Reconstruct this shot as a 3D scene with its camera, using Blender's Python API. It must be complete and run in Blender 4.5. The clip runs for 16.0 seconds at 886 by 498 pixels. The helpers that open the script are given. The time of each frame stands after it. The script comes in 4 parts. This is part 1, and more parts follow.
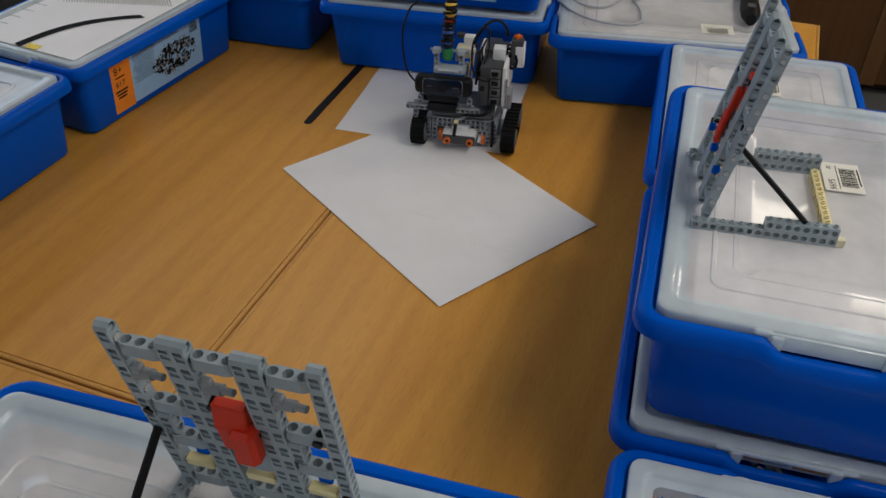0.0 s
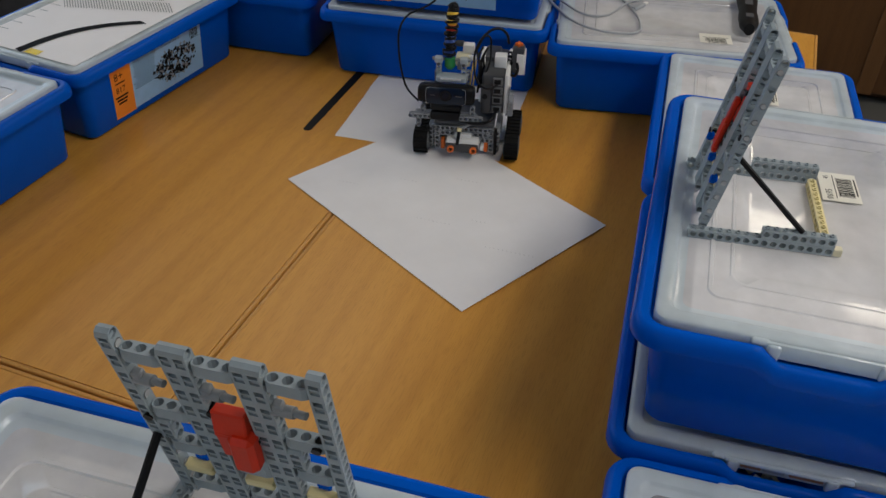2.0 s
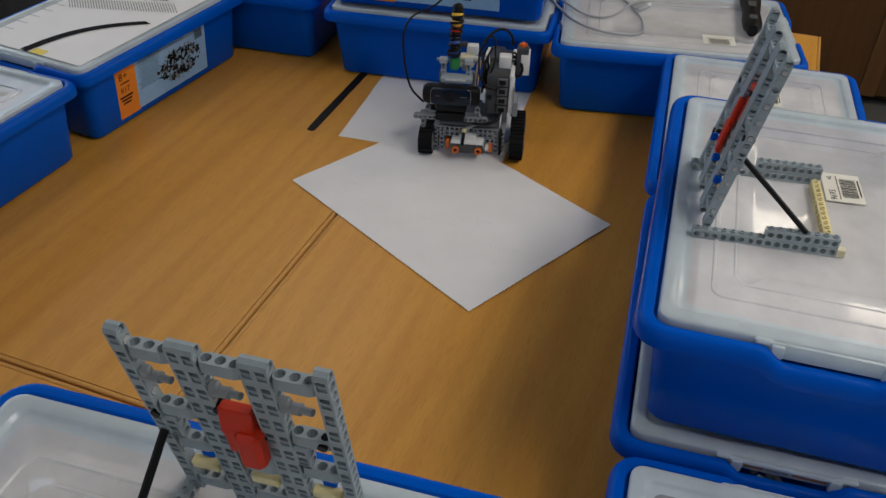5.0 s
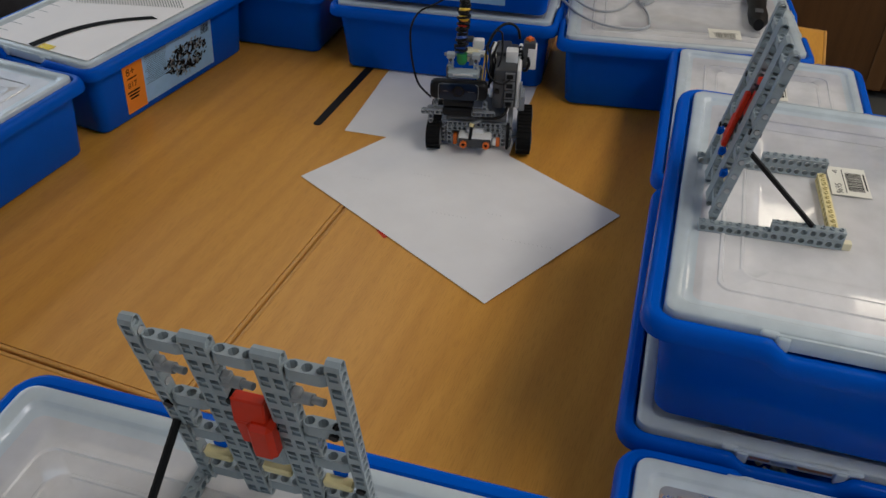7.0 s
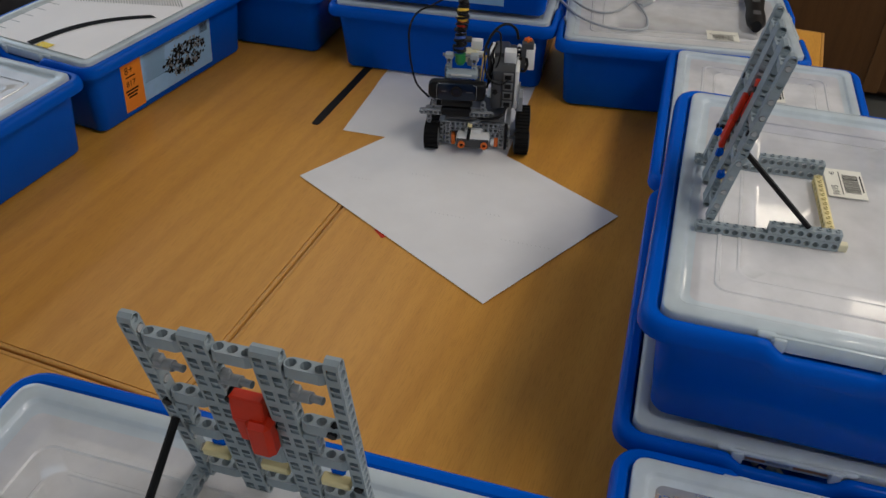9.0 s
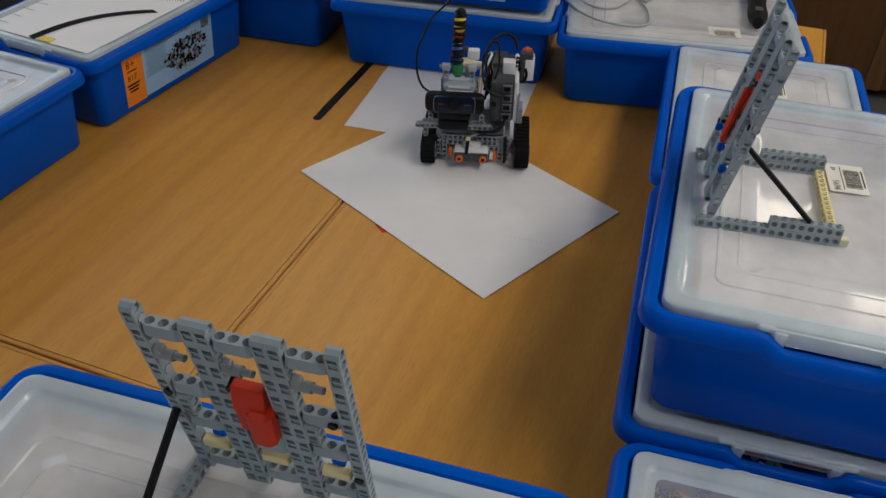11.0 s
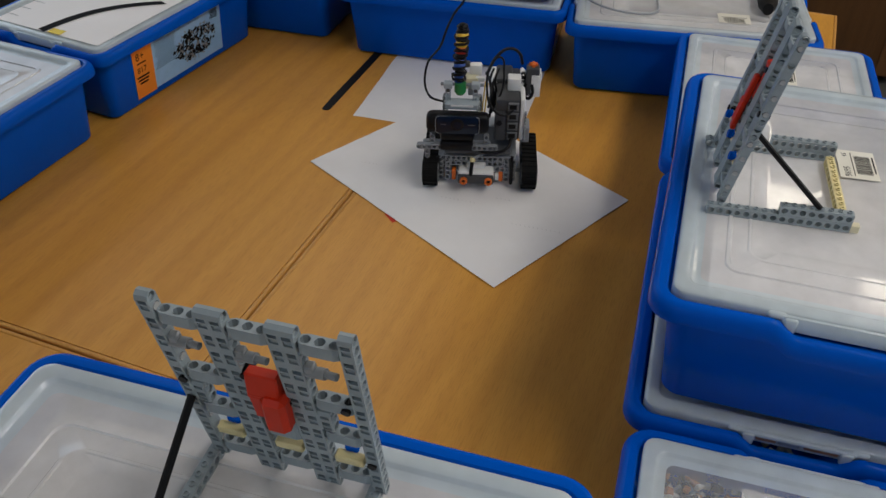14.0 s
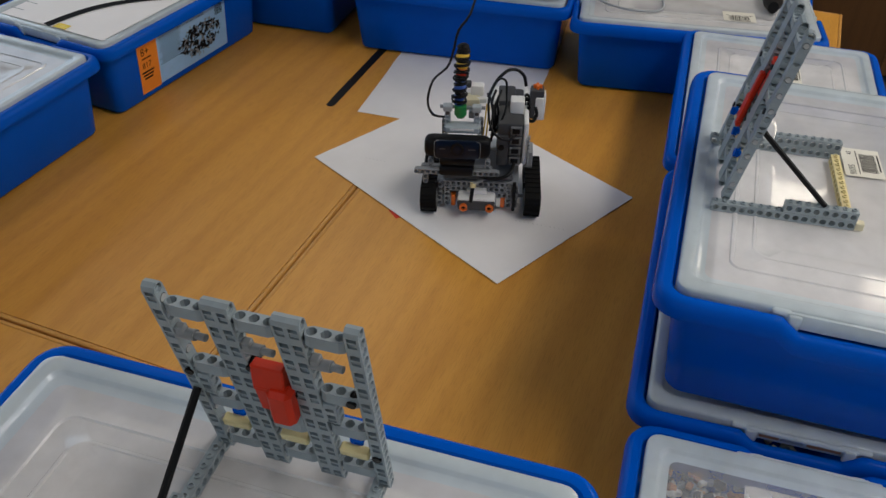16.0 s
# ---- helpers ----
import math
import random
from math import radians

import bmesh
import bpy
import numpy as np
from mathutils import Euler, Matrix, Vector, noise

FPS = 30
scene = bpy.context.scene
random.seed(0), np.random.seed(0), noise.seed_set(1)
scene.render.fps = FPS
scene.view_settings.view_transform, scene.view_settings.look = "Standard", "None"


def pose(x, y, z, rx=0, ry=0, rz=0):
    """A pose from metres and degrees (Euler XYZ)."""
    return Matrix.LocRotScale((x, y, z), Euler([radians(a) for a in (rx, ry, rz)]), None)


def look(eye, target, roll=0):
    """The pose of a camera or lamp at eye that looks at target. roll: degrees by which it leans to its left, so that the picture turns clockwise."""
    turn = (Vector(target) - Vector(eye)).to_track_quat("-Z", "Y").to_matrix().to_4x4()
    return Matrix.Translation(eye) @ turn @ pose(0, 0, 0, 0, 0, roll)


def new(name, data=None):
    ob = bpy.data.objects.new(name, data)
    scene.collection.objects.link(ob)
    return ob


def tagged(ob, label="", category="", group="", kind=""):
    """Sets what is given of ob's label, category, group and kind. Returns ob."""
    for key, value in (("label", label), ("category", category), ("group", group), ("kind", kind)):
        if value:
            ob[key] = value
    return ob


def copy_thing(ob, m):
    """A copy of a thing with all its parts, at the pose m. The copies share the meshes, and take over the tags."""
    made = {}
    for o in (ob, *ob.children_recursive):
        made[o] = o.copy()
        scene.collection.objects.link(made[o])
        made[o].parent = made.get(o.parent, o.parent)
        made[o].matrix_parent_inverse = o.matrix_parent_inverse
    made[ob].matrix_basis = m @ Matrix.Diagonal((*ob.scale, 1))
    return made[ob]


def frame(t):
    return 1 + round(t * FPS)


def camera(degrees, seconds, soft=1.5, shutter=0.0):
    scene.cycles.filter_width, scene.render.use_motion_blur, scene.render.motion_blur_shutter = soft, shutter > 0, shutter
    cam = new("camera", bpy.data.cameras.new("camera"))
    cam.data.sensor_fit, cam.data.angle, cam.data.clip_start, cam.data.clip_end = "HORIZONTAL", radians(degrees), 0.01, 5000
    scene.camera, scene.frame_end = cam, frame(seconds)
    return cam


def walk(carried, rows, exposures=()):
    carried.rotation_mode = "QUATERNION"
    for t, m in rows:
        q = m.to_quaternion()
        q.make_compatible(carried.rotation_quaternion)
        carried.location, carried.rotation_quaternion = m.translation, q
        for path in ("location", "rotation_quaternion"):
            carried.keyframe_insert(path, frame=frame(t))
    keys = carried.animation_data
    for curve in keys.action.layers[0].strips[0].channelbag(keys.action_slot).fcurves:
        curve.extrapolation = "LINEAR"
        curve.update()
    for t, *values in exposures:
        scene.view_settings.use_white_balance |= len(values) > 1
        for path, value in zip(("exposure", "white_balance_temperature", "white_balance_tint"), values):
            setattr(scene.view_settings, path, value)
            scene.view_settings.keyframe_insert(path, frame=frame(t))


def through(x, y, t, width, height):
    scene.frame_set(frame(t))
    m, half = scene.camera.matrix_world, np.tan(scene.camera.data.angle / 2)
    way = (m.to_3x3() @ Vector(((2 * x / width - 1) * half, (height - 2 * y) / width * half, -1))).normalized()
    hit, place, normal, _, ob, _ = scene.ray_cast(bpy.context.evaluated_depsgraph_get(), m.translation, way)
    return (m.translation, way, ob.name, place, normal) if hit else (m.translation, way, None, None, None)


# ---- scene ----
cam = camera(56.6, 16.0)

PATH = [
    (0, (0.237, -0.778, 0.74), (-0.306, 0.688, -0.508), 0.5),
    (0.5, (0.237, -0.778, 0.74), (-0.306, 0.689, -0.505), 0.6),
    (1, (0.236, -0.78, 0.741), (-0.308, 0.69, -0.501), 0.7),
    (1.5, (0.236, -0.78, 0.742), (-0.308, 0.693, -0.497), 0.8),
    (2, (0.237, -0.78, 0.743), (-0.305, 0.696, -0.493), 0.9),
    (2.5, (0.237, -0.78, 0.743), (-0.304, 0.7, -0.488), 0.8),
    (3, (0.235, -0.781, 0.743), (-0.304, 0.702, -0.486), 0.8),
    (3.5, (0.236, -0.782, 0.742), (-0.304, 0.704, -0.483), 0.8),
    (4, (0.236, -0.782, 0.742), (-0.304, 0.703, -0.484), 1.0),
    (6.5, (0.236, -0.788, 0.745), (-0.319, 0.677, -0.498), 0.6),
    (7, (0.235, -0.789, 0.745), (-0.319, 0.676, -0.498), 0.7),
    (7.5, (0.235, -0.79, 0.746), (-0.319, 0.676, -0.497), 0.9),
    (8, (0.236, -0.791, 0.746), (-0.317, 0.675, -0.497), 1.0),
    (8.5, (0.235, -0.79, 0.746), (-0.314, 0.677, -0.497), 1.1),
    (9, (0.235, -0.791, 0.746), (-0.313, 0.677, -0.497), 1.1),
    (11.5, (0.236, -0.794, 0.743), (-0.312, 0.666, -0.508), 1.2),
    (12, (0.236, -0.795, 0.743), (-0.311, 0.66, -0.515), 1.0),
    (12.5, (0.236, -0.796, 0.745), (-0.314, 0.654, -0.518), 0.9),
    (13, (0.236, -0.797, 0.744), (-0.318, 0.65, -0.52), 0.8),
    (13.5, (0.236, -0.798, 0.744), (-0.323, 0.647, -0.521), 0.7),
    (14, (0.236, -0.797, 0.744), (-0.327, 0.645, -0.522), 0.4),
    (14.5, (0.236, -0.798, 0.745), (-0.331, 0.642, -0.522), 0.3),
    (15, (0.235, -0.799, 0.744), (-0.334, 0.64, -0.523), 0.4),
    (15.5, (0.235, -0.799, 0.743), (-0.333, 0.64, -0.525), 0.5),
    (16, (0.235, -0.8, 0.743), (-0.332, 0.637, -0.527), 0.6),
]
walk(cam, [(t, look(eye, target, roll)) for t, eye, target, roll in PATH],
     [(0.0, 0.0), (12.5, 0.0), (14.5, 0.04), (16.0, 0.09)])

# ==== the place ====

# ---- world and light ----
world = bpy.data.worlds.new("world")
scene.world = world
world.use_nodes = True
wn, wl = world.node_tree.nodes, world.node_tree.links
sky = wn.new("ShaderNodeTexSky")
sky.sky_type, sky.sun_disc = "NISHITA", False
sky.sun_elevation, sky.sun_rotation = radians(35), radians(60)
wn["Background"].inputs["Strength"].default_value = 0.14
wl.new(sky.outputs[0], wn["Background"].inputs["Color"])


def area_lamp(name, m, sx, sy, power, colour):
    d = bpy.data.lights.new(name, "AREA")
    d.shape, d.size, d.size_y, d.energy, d.color = "RECTANGLE", sx, sy, power, colour
    ob = new(name, d)
    ob.matrix_world = m
    return ob


area_lamp("window_light_north", look((2.0, 3.15, 1.1), (2.0, 0.0, 0.6)), 2.1, 1.5, 4, (1, 0.93, 0.82))
area_lamp("window_light_east", look((3.15, 1.3, 1.1), (0, 0.1, 0.1)), 2.6, 1.5, 4, (1, 0.95, 0.88))
area_lamp("ceiling_panel_light", look((1.2, -0.25, 1.94), (1.2, -0.25, 0.0)), 0.5, 1.75, 23.5, (1, 0.965, 0.93))
area_lamp("ceiling_panel_light_left", look((-1.2, 1.45, 1.94), (-1.2, 1.45, 0.0)), 0.5, 1.75, 6.5, (1, 0.95, 0.9))
area_lamp("ceiling_panel_light_back", look((1.735, 2.2, 1.94), (1.735, 2.2, 0.0)), 1.7, 0.5, 24, (1, 0.9, 0.74))
# added fill from the south that lifts the near faces; no source is known there
area_lamp("fill_light_south", look((-0.6, -2.95, 1.1), (0.0, 0.0, 0.0)), 2.4, 1.4, 5, (0.92, 0.96, 1))
area_lamp("window_light_west", look((-3.15, 0.7, 1.05), (0, 0.0, 0.0)), 3.0, 1.4, 21, (0.72, 0.85, 1))


# ---- materials ----
def material(name):
    m = bpy.data.materials.new(name)
    m.use_nodes = True
    return m, m.node_tree.nodes, m.node_tree.links, m.node_tree.nodes["Principled BSDF"]


def noise_node(n, l, scale, detail=4, vec=None, rough=0.55):
    t = n.new("ShaderNodeTexNoise")
    t.inputs["Scale"].default_value, t.inputs["Detail"].default_value, t.inputs["Roughness"].default_value = scale, detail, rough
    if vec is not None:
        l.new(vec, t.inputs["Vector"])
    return t


def ramp(n, l, fac, stops):
    r = n.new("ShaderNodeValToRGB")
    els = r.color_ramp.elements
    while len(els) < len(stops):
        els.new(0.5)
    for e, (p, c) in zip(els, stops):
        e.position, e.color = p, (*c, 1)
    l.new(fac, r.inputs["Fac"])
    return r


def bump(n, l, p, height, strength, dist=0.001):
    b = n.new("ShaderNodeBump")
    b.inputs["Strength"].default_value, b.inputs["Distance"].default_value = strength, dist
    l.new(height, b.inputs["Height"])
    l.new(b.outputs[0], p.inputs["Normal"])


def plastic(name, col, rough=0.35, var=0.08, scale=60, spec=0.5):
    m, n, l, p = material(name)
    p.inputs["Specular IOR Level"].default_value = spec
    tc = n.new("ShaderNodeTexCoord")
    t = noise_node(n, l, scale, 3, tc.outputs["Object"])
    dark = [c * (1 - var) for c in col]
    light = [min(1, c * (1 + var)) for c in col]
    r = ramp(n, l, t.outputs["Fac"], [(0.3, dark), (0.7, light)])
    l.new(r.outputs[0], p.inputs["Base Color"])
    t2 = noise_node(n, l, scale * 6, 3, tc.outputs["Object"])
    rr = n.new("ShaderNodeMapRange")
    rr.inputs["To Min"].default_value, rr.inputs["To Max"].default_value = rough - 0.06, rough + 0.1
    l.new(t.outputs["Fac"], rr.inputs["Value"])
    l.new(rr.outputs[0], p.inputs["Roughness"])
    bump(n, l, p, t2.outputs["Fac"], 0.06, 0.0005)
    return m


def wood(name, dark, mid, light, along="y", scale=1.0, rough=0.42):
    m, n, l, p = material(name)
    tc = n.new("ShaderNodeTexCoord")
    mp = n.new("ShaderNodeMapping")
    s = {"x": (1.2, 9, 9), "y": (9, 1.2, 9), "z": (9, 9, 1.2)}[along]
    mp.inputs["Scale"].default_value = [v * scale for v in s]
    l.new(tc.outputs["Object"], mp.inputs["Vector"])
    big = noise_node(n, l, 1.6, 6, mp.outputs[0], 0.6)
    big.inputs["Distortion"].default_value = 0.7
    mp2 = n.new("ShaderNodeMapping")
    s2 = {"x": (42, 800, 800), "y": (800, 42, 800), "z": (800, 800, 42)}[along]
    mp2.inputs["Scale"].default_value = s2
    mp2.inputs["Rotation"].default_value = (0, 0, 0.01)
    l.new(tc.outputs["Object"], mp2.inputs["Vector"])
    fine = noise_node(n, l, 1.0, 2, mp2.outputs[0], 0.5)
    r1 = ramp(n, l, big.outputs["Fac"], [(0.3, mid), (0.55, light), (0.75, mid)])
    r2 = ramp(n, l, fine.outputs["Fac"], [(0.36, dark), (0.5, (1, 1, 1))])
    r2.color_ramp.elements[0].color = (0.70, 0.62, 0.52, 1)
    # growth figure: long bent bands
    mp3 = n.new("ShaderNodeMapping")
    mp3.inputs["Scale"].default_value = {"x": (0.16, 1, 1), "y": (1, 0.16, 1), "z": (1, 1, 0.16)}[along]
    l.new(tc.outputs["Object"], mp3.inputs["Vector"])
    wv = n.new("ShaderNodeTexWave")
    wv.wave_type, wv.bands_direction = "BANDS", "Y" if along == "x" else "X"
    wv.inputs["Scale"].default_value, wv.inputs["Distortion"].default_value = 7 * scale, 11
    wv.inputs["Detail"].default_value, wv.inputs["Detail Scale"].default_value = 3, 0.9
    l.new(mp3.outputs[0], wv.inputs["Vector"])
    r3 = ramp(n, l, wv.outputs["Fac"], [(0.0, (0.84, 0.78, 0.7)), (0.6, (1, 1, 1))])
    fg = n.new("ShaderNodeMix")
    fg.data_type, fg.blend_type = "RGBA", "MULTIPLY"
    fg.inputs["Factor"].default_value = 0.42
    l.new(r1.outputs[0], fg.inputs[6])
    l.new(r3.outputs[0], fg.inputs[7])
    mx = n.new("ShaderNodeMix")
    mx.data_type, mx.blend_type = "RGBA", "MULTIPLY"
    mx.inputs["Factor"].default_value = 0.36
    l.new(fg.outputs[2], mx.inputs[6])
    l.new(r2.outputs[0], mx.inputs[7])
    l.new(mx.outputs[2], p.inputs["Base Color"])
    p.inputs["Roughness"].default_value = rough
    bump(n, l, p, fine.outputs["Fac"], 0.08, 0.0005)
    return m


BLUE = plastic("blue_plastic", (0.0, 0.085, 0.5), 0.2, 0.04, 25, 0.06)
GREY = plastic("grey_brick_plastic", (0.265, 0.315, 0.345), 0.32)
LIGHT_GREY = plastic("light_grey_plastic", (0.22, 0.235, 0.25), 0.35)
DARK_GREY = plastic("dark_grey_plastic", (0.07, 0.073, 0.08), 0.4)
BLACK = plastic("black_plastic", (0.005, 0.005, 0.006), 0.4, 0.1, 60, 0.2)
RUBBER = plastic("black_rubber", (0.006, 0.006, 0.006), 0.75, 0.1, 60, 0.15)
WHITE = plastic("white_plastic", (0.75, 0.75, 0.73), 0.35, 0.04)
RED = plastic("red_plastic", (0.56, 0.03, 0.008), 0.4, 0.08, 60, 0.25)
ORANGE = plastic("orange_plastic", (0.75, 0.16, 0.02), 0.4)
YELLOW = plastic("pale_yellow_plastic", (0.72, 0.62, 0.32), 0.4)
GREEN = plastic("green_plastic", (0.02, 0.22, 0.06), 0.4)
BEECH = wood("beech_veneer", (0.3, 0.15, 0.05), (0.585, 0.268, 0.036), (0.65, 0.312, 0.048), "y", 1.0, 0.37)
EDGE = wood("solid_beech_edge", (0.3, 0.15, 0.05), (0.53, 0.26, 0.055), (0.62, 0.315, 0.072), "y", 2)
CABINET = wood("brown_cabinet_wood", (0.12, 0.05, 0.02), (0.10, 0.043, 0.012), (0.13, 0.056, 0.016), "z")

PAPER, n, l, p = material("white_paper")
tc = n.new("ShaderNodeTexCoord")
t = noise_node(n, l, 14, 4, tc.outputs["Object"])
r = ramp(n, l, t.outputs["Fac"], [(0.3, (0.76, 0.745, 0.735)), (0.7, (0.81, 0.795, 0.785))])
l.new(r.outputs[0], p.inputs["Base Color"])
p.inputs["Roughness"].default_value = 0.6
bump(n, l, p, t.outputs["Fac"], 0.15, 0.002)

# translucent milky lid plastic
def milky(name, colour, lo, hi, through):
    m, n, l, p = material(name)
    tc = n.new("ShaderNodeTexCoord")
    t = noise_node(n, l, 18, 5, tc.outputs["Object"])
    fine = noise_node(n, l, 130, 3, tc.outputs["Object"])
    p.inputs["Base Color"].default_value, p.inputs["Roughness"].default_value = (*colour, 1), 0.5
    p.inputs["Specular IOR Level"].default_value = 0.0
    tl = n.new("ShaderNodeBsdfTranslucent")
    tl.inputs["Color"].default_value = (*colour, 1)
    milk = n.new("ShaderNodeMixShader")
    milk.inputs["Fac"].default_value = through
    l.new(p.outputs[0], milk.inputs[1])
    l.new(tl.outputs[0], milk.inputs[2])
    tr = n.new("ShaderNodeBsdfTransparent")
    tr.inputs["Color"].default_value = (0.97, 0.98, 0.99, 1)
    ms, mr = n.new("ShaderNodeMixShader"), n.new("ShaderNodeMapRange")
    mr.inputs["From Min"].default_value, mr.inputs["From Max"].default_value = 0.3, 0.7
    mr.inputs["To Min"].default_value, mr.inputs["To Max"].default_value = lo, hi
    l.new(t.outputs["Fac"], mr.inputs["Value"])
    l.new(mr.outputs[0], ms.inputs["Fac"])
    l.new(tr.outputs[0], ms.inputs[1])
    l.new(milk.outputs[0], ms.inputs[2])
    gl, fr, top = n.new("ShaderNodeBsdfGlossy"), n.new("ShaderNodeFresnel"), n.new("ShaderNodeMixShader")
    gl.inputs["Roughness"].default_value, fr.inputs["IOR"].default_value = 0.07, 1.45
    l.new(fr.outputs[0], top.inputs["Fac"])
    l.new(ms.outputs[0], top.inputs[1])
    l.new(gl.outputs[0], top.inputs[2])
    l.new(top.outputs[0], n["Material Output"].inputs["Surface"])
    wob = n.new("ShaderNodeBump")
    wob.inputs["Strength"].default_value, wob.inputs["Distance"].default_value = 0.12, 0.002
    l.new(t.outputs["Fac"], wob.inputs["Height"])
    l.new(wob.outputs[0], gl.inputs["Normal"])
    bump(n, l, p, t.outputs["Fac"], 0.15, 0.002)
    return m


LID = milky("milky_translucent_plastic", (0.97, 0.97, 0.98), 0.48, 0.64, 0.12)
LID_RIM = milky("thick_milky_plastic", (0.84, 0.95, 1.0), 0.54, 0.68, 0.14)

LID_CLEAR = milky("clearer_milky_plastic", (0.9, 0.92, 0.93), 0.2, 0.34, 0.12)

DARK_WOOD = wood("dark_plinth_wood", (0.05, 0.02, 0.01), (0.05, 0.022, 0.01), (0.07, 0.03, 0.012), "x")
STILE = wood("lighter_brown_stile", (0.2, 0.1, 0.04), (0.14, 0.062, 0.02), (0.17, 0.08, 0.026), "z")
EDGE_X = wood("solid_beech_edge_cross", (0.3, 0.15, 0.05), (0.53, 0.26, 0.055), (0.62, 0.315, 0.072), "x", 2)
WALL = plastic("painted_wall", (0.62, 0.6, 0.55), 0.8, 0.04, 3)
FLOOR = plastic("dark_grey_floor", (0.055, 0.055, 0.052), 0.6, 0.15, 8)
CARD = plastic("white_card", (0.86, 0.83, 0.82), 0.6, 0.03, 9)
TAN = plastic("tan_plastic", (0.42, 0.19, 0.08), 0.45)
LABEL_BLUE = plastic("pale_blue_print", (0.27, 0.48, 0.72), 0.35, 0.05)
ORANGE_PRINT = plastic("orange_print", (0.75, 0.22, 0.02), 0.35, 0.05)
YELLOW_PRINT = plastic("yellow_print", (0.8, 0.6, 0.03), 0.5, 0.05)
FAINT = plastic("faint_grey_print", (0.64, 0.63, 0.62), 0.6, 0.05)
INK_GREY = plastic("thin_grey_print", (0.28, 0.28, 0.28), 0.5, 0.1)
INK = plastic("black_ink", (0.012, 0.012, 0.013), 0.75, 0.1, 60, 0.05)
STICKER = plastic("off_white_sticker", (0.72, 0.70, 0.62), 0.45, 0.04)
TAPE = plastic("black_tape", (0.008, 0.008, 0.008), 0.5, 0.15, 60, 0.2)
CABLE_GREY = plastic("grey_cable_skin", (0.34, 0.36, 0.38), 0.45)
CLOTH = plastic("dark_cloth", (0.02, 0.02, 0.022), 0.9, 0.3, 40)
GLOSS_BLACK, n, l, p = material("gloss_black_blue_sheen")
# the blue in the base colour stands in for a bluish reflection
p.inputs["Base Color"].default_value, p.inputs["Roughness"].default_value = (0.006, 0.012, 0.026, 1), 0.12
p.inputs["Specular IOR Level"].default_value = 0.25
BLUE_BEAD = plastic("blue_bead", (0.02, 0.07, 0.3), 0.35)
YELLOW_BEAD = plastic("yellow_bead", (0.8, 0.5, 0.04), 0.35)
DARK_GREY_MID = plastic("mid_dark_grey_plastic", (0.042, 0.044, 0.048), 0.4)
PALE_GREY = plastic("pale_bluish_grey_plastic", (0.36, 0.41, 0.44), 0.35)
TRACK_GREY = plastic("track_wheel_grey", (0.13, 0.135, 0.14), 0.4)
GOLD = plastic("yellow_wire_skin", (0.6, 0.4, 0.08), 0.5)
PIN = plastic("bright_grey_pin_plastic", (0.4, 0.41, 0.42), 0.25)
CREAM = plastic("cream_plastic", (0.65, 0.6, 0.42), 0.45)


# ---- mesh helpers ----
def mesh(name, verts, faces, mat, parent=None, label="", smooth=False):
    me = bpy.data.meshes.new(name)
    me.from_pydata([tuple(v) for v in verts], [], faces)
    me.materials.append(mat)
    me.validate()
    bm = bmesh.new()
    bm.from_mesh(me)
    bmesh.ops.recalc_face_normals(bm, faces=bm.faces)
    if smooth:
        for f in bm.faces:
            f.smooth = True
        for e in bm.edges:
            if len(e.link_faces) == 2 and e.calc_face_angle(0) > radians(38):
                e.smooth = False
    bm.to_mesh(me)
    bm.free()
    ob = new(name, me)
    if parent is not None:
        ob.parent = parent
    if label:
        ob["label"] = label
    return ob


def part(name, bm, mat, parent=None, label="", smooth=False):
    me = bpy.data.meshes.new(name)
    if smooth:
        for f in bm.faces:
            f.smooth = True
        for e in bm.edges:
            if len(e.link_faces) == 2 and e.calc_face_angle(0) > radians(38):
                e.smooth = False
    bm.to_mesh(me)
    bm.free()
    me.materials.append(mat)
    ob = new(name, me)
    if parent is not None:
        ob.parent = parent
    if label:
        ob["label"] = label
    return ob


def block(bm, c, s, bevel=0.0, m=None, seg=1):
    """A bevelled box of size s round c, turned by m."""
    t = bmesh.new()
    bmesh.ops.create_cube(t, size=1)
    bmesh.ops.scale(t, vec=s, verts=t.verts)
    if bevel:
        bmesh.ops.bevel(t, geom=t.edges[:], offset=bevel, segments=seg, affect="EDGES", profile=0.5)
    bmesh.ops.transform(t, matrix=Matrix.Translation(c) @ (m or Matrix()), verts=t.verts)
    join(bm, t)


def join(bm, t):
    me = bpy.data.meshes.new("tmp")
    t.to_mesh(me)
    t.free()
    bm.from_mesh(me)
    bpy.data.meshes.remove(me)


def rod(bm, a, b, r, r2=None, seg=12):
    a, b = Vector(a), Vector(b)
    t = bmesh.new()
    bmesh.ops.create_cone(t, cap_ends=True, segments=seg, radius1=r, radius2=r if r2 is None else r2, depth=(b - a).length)
    q = (b - a).to_track_quat("Z", "Y").to_matrix().to_4x4()
    bmesh.ops.transform(t, matrix=Matrix.Translation((a + b) / 2) @ q, verts=t.verts)
    join(bm, t)


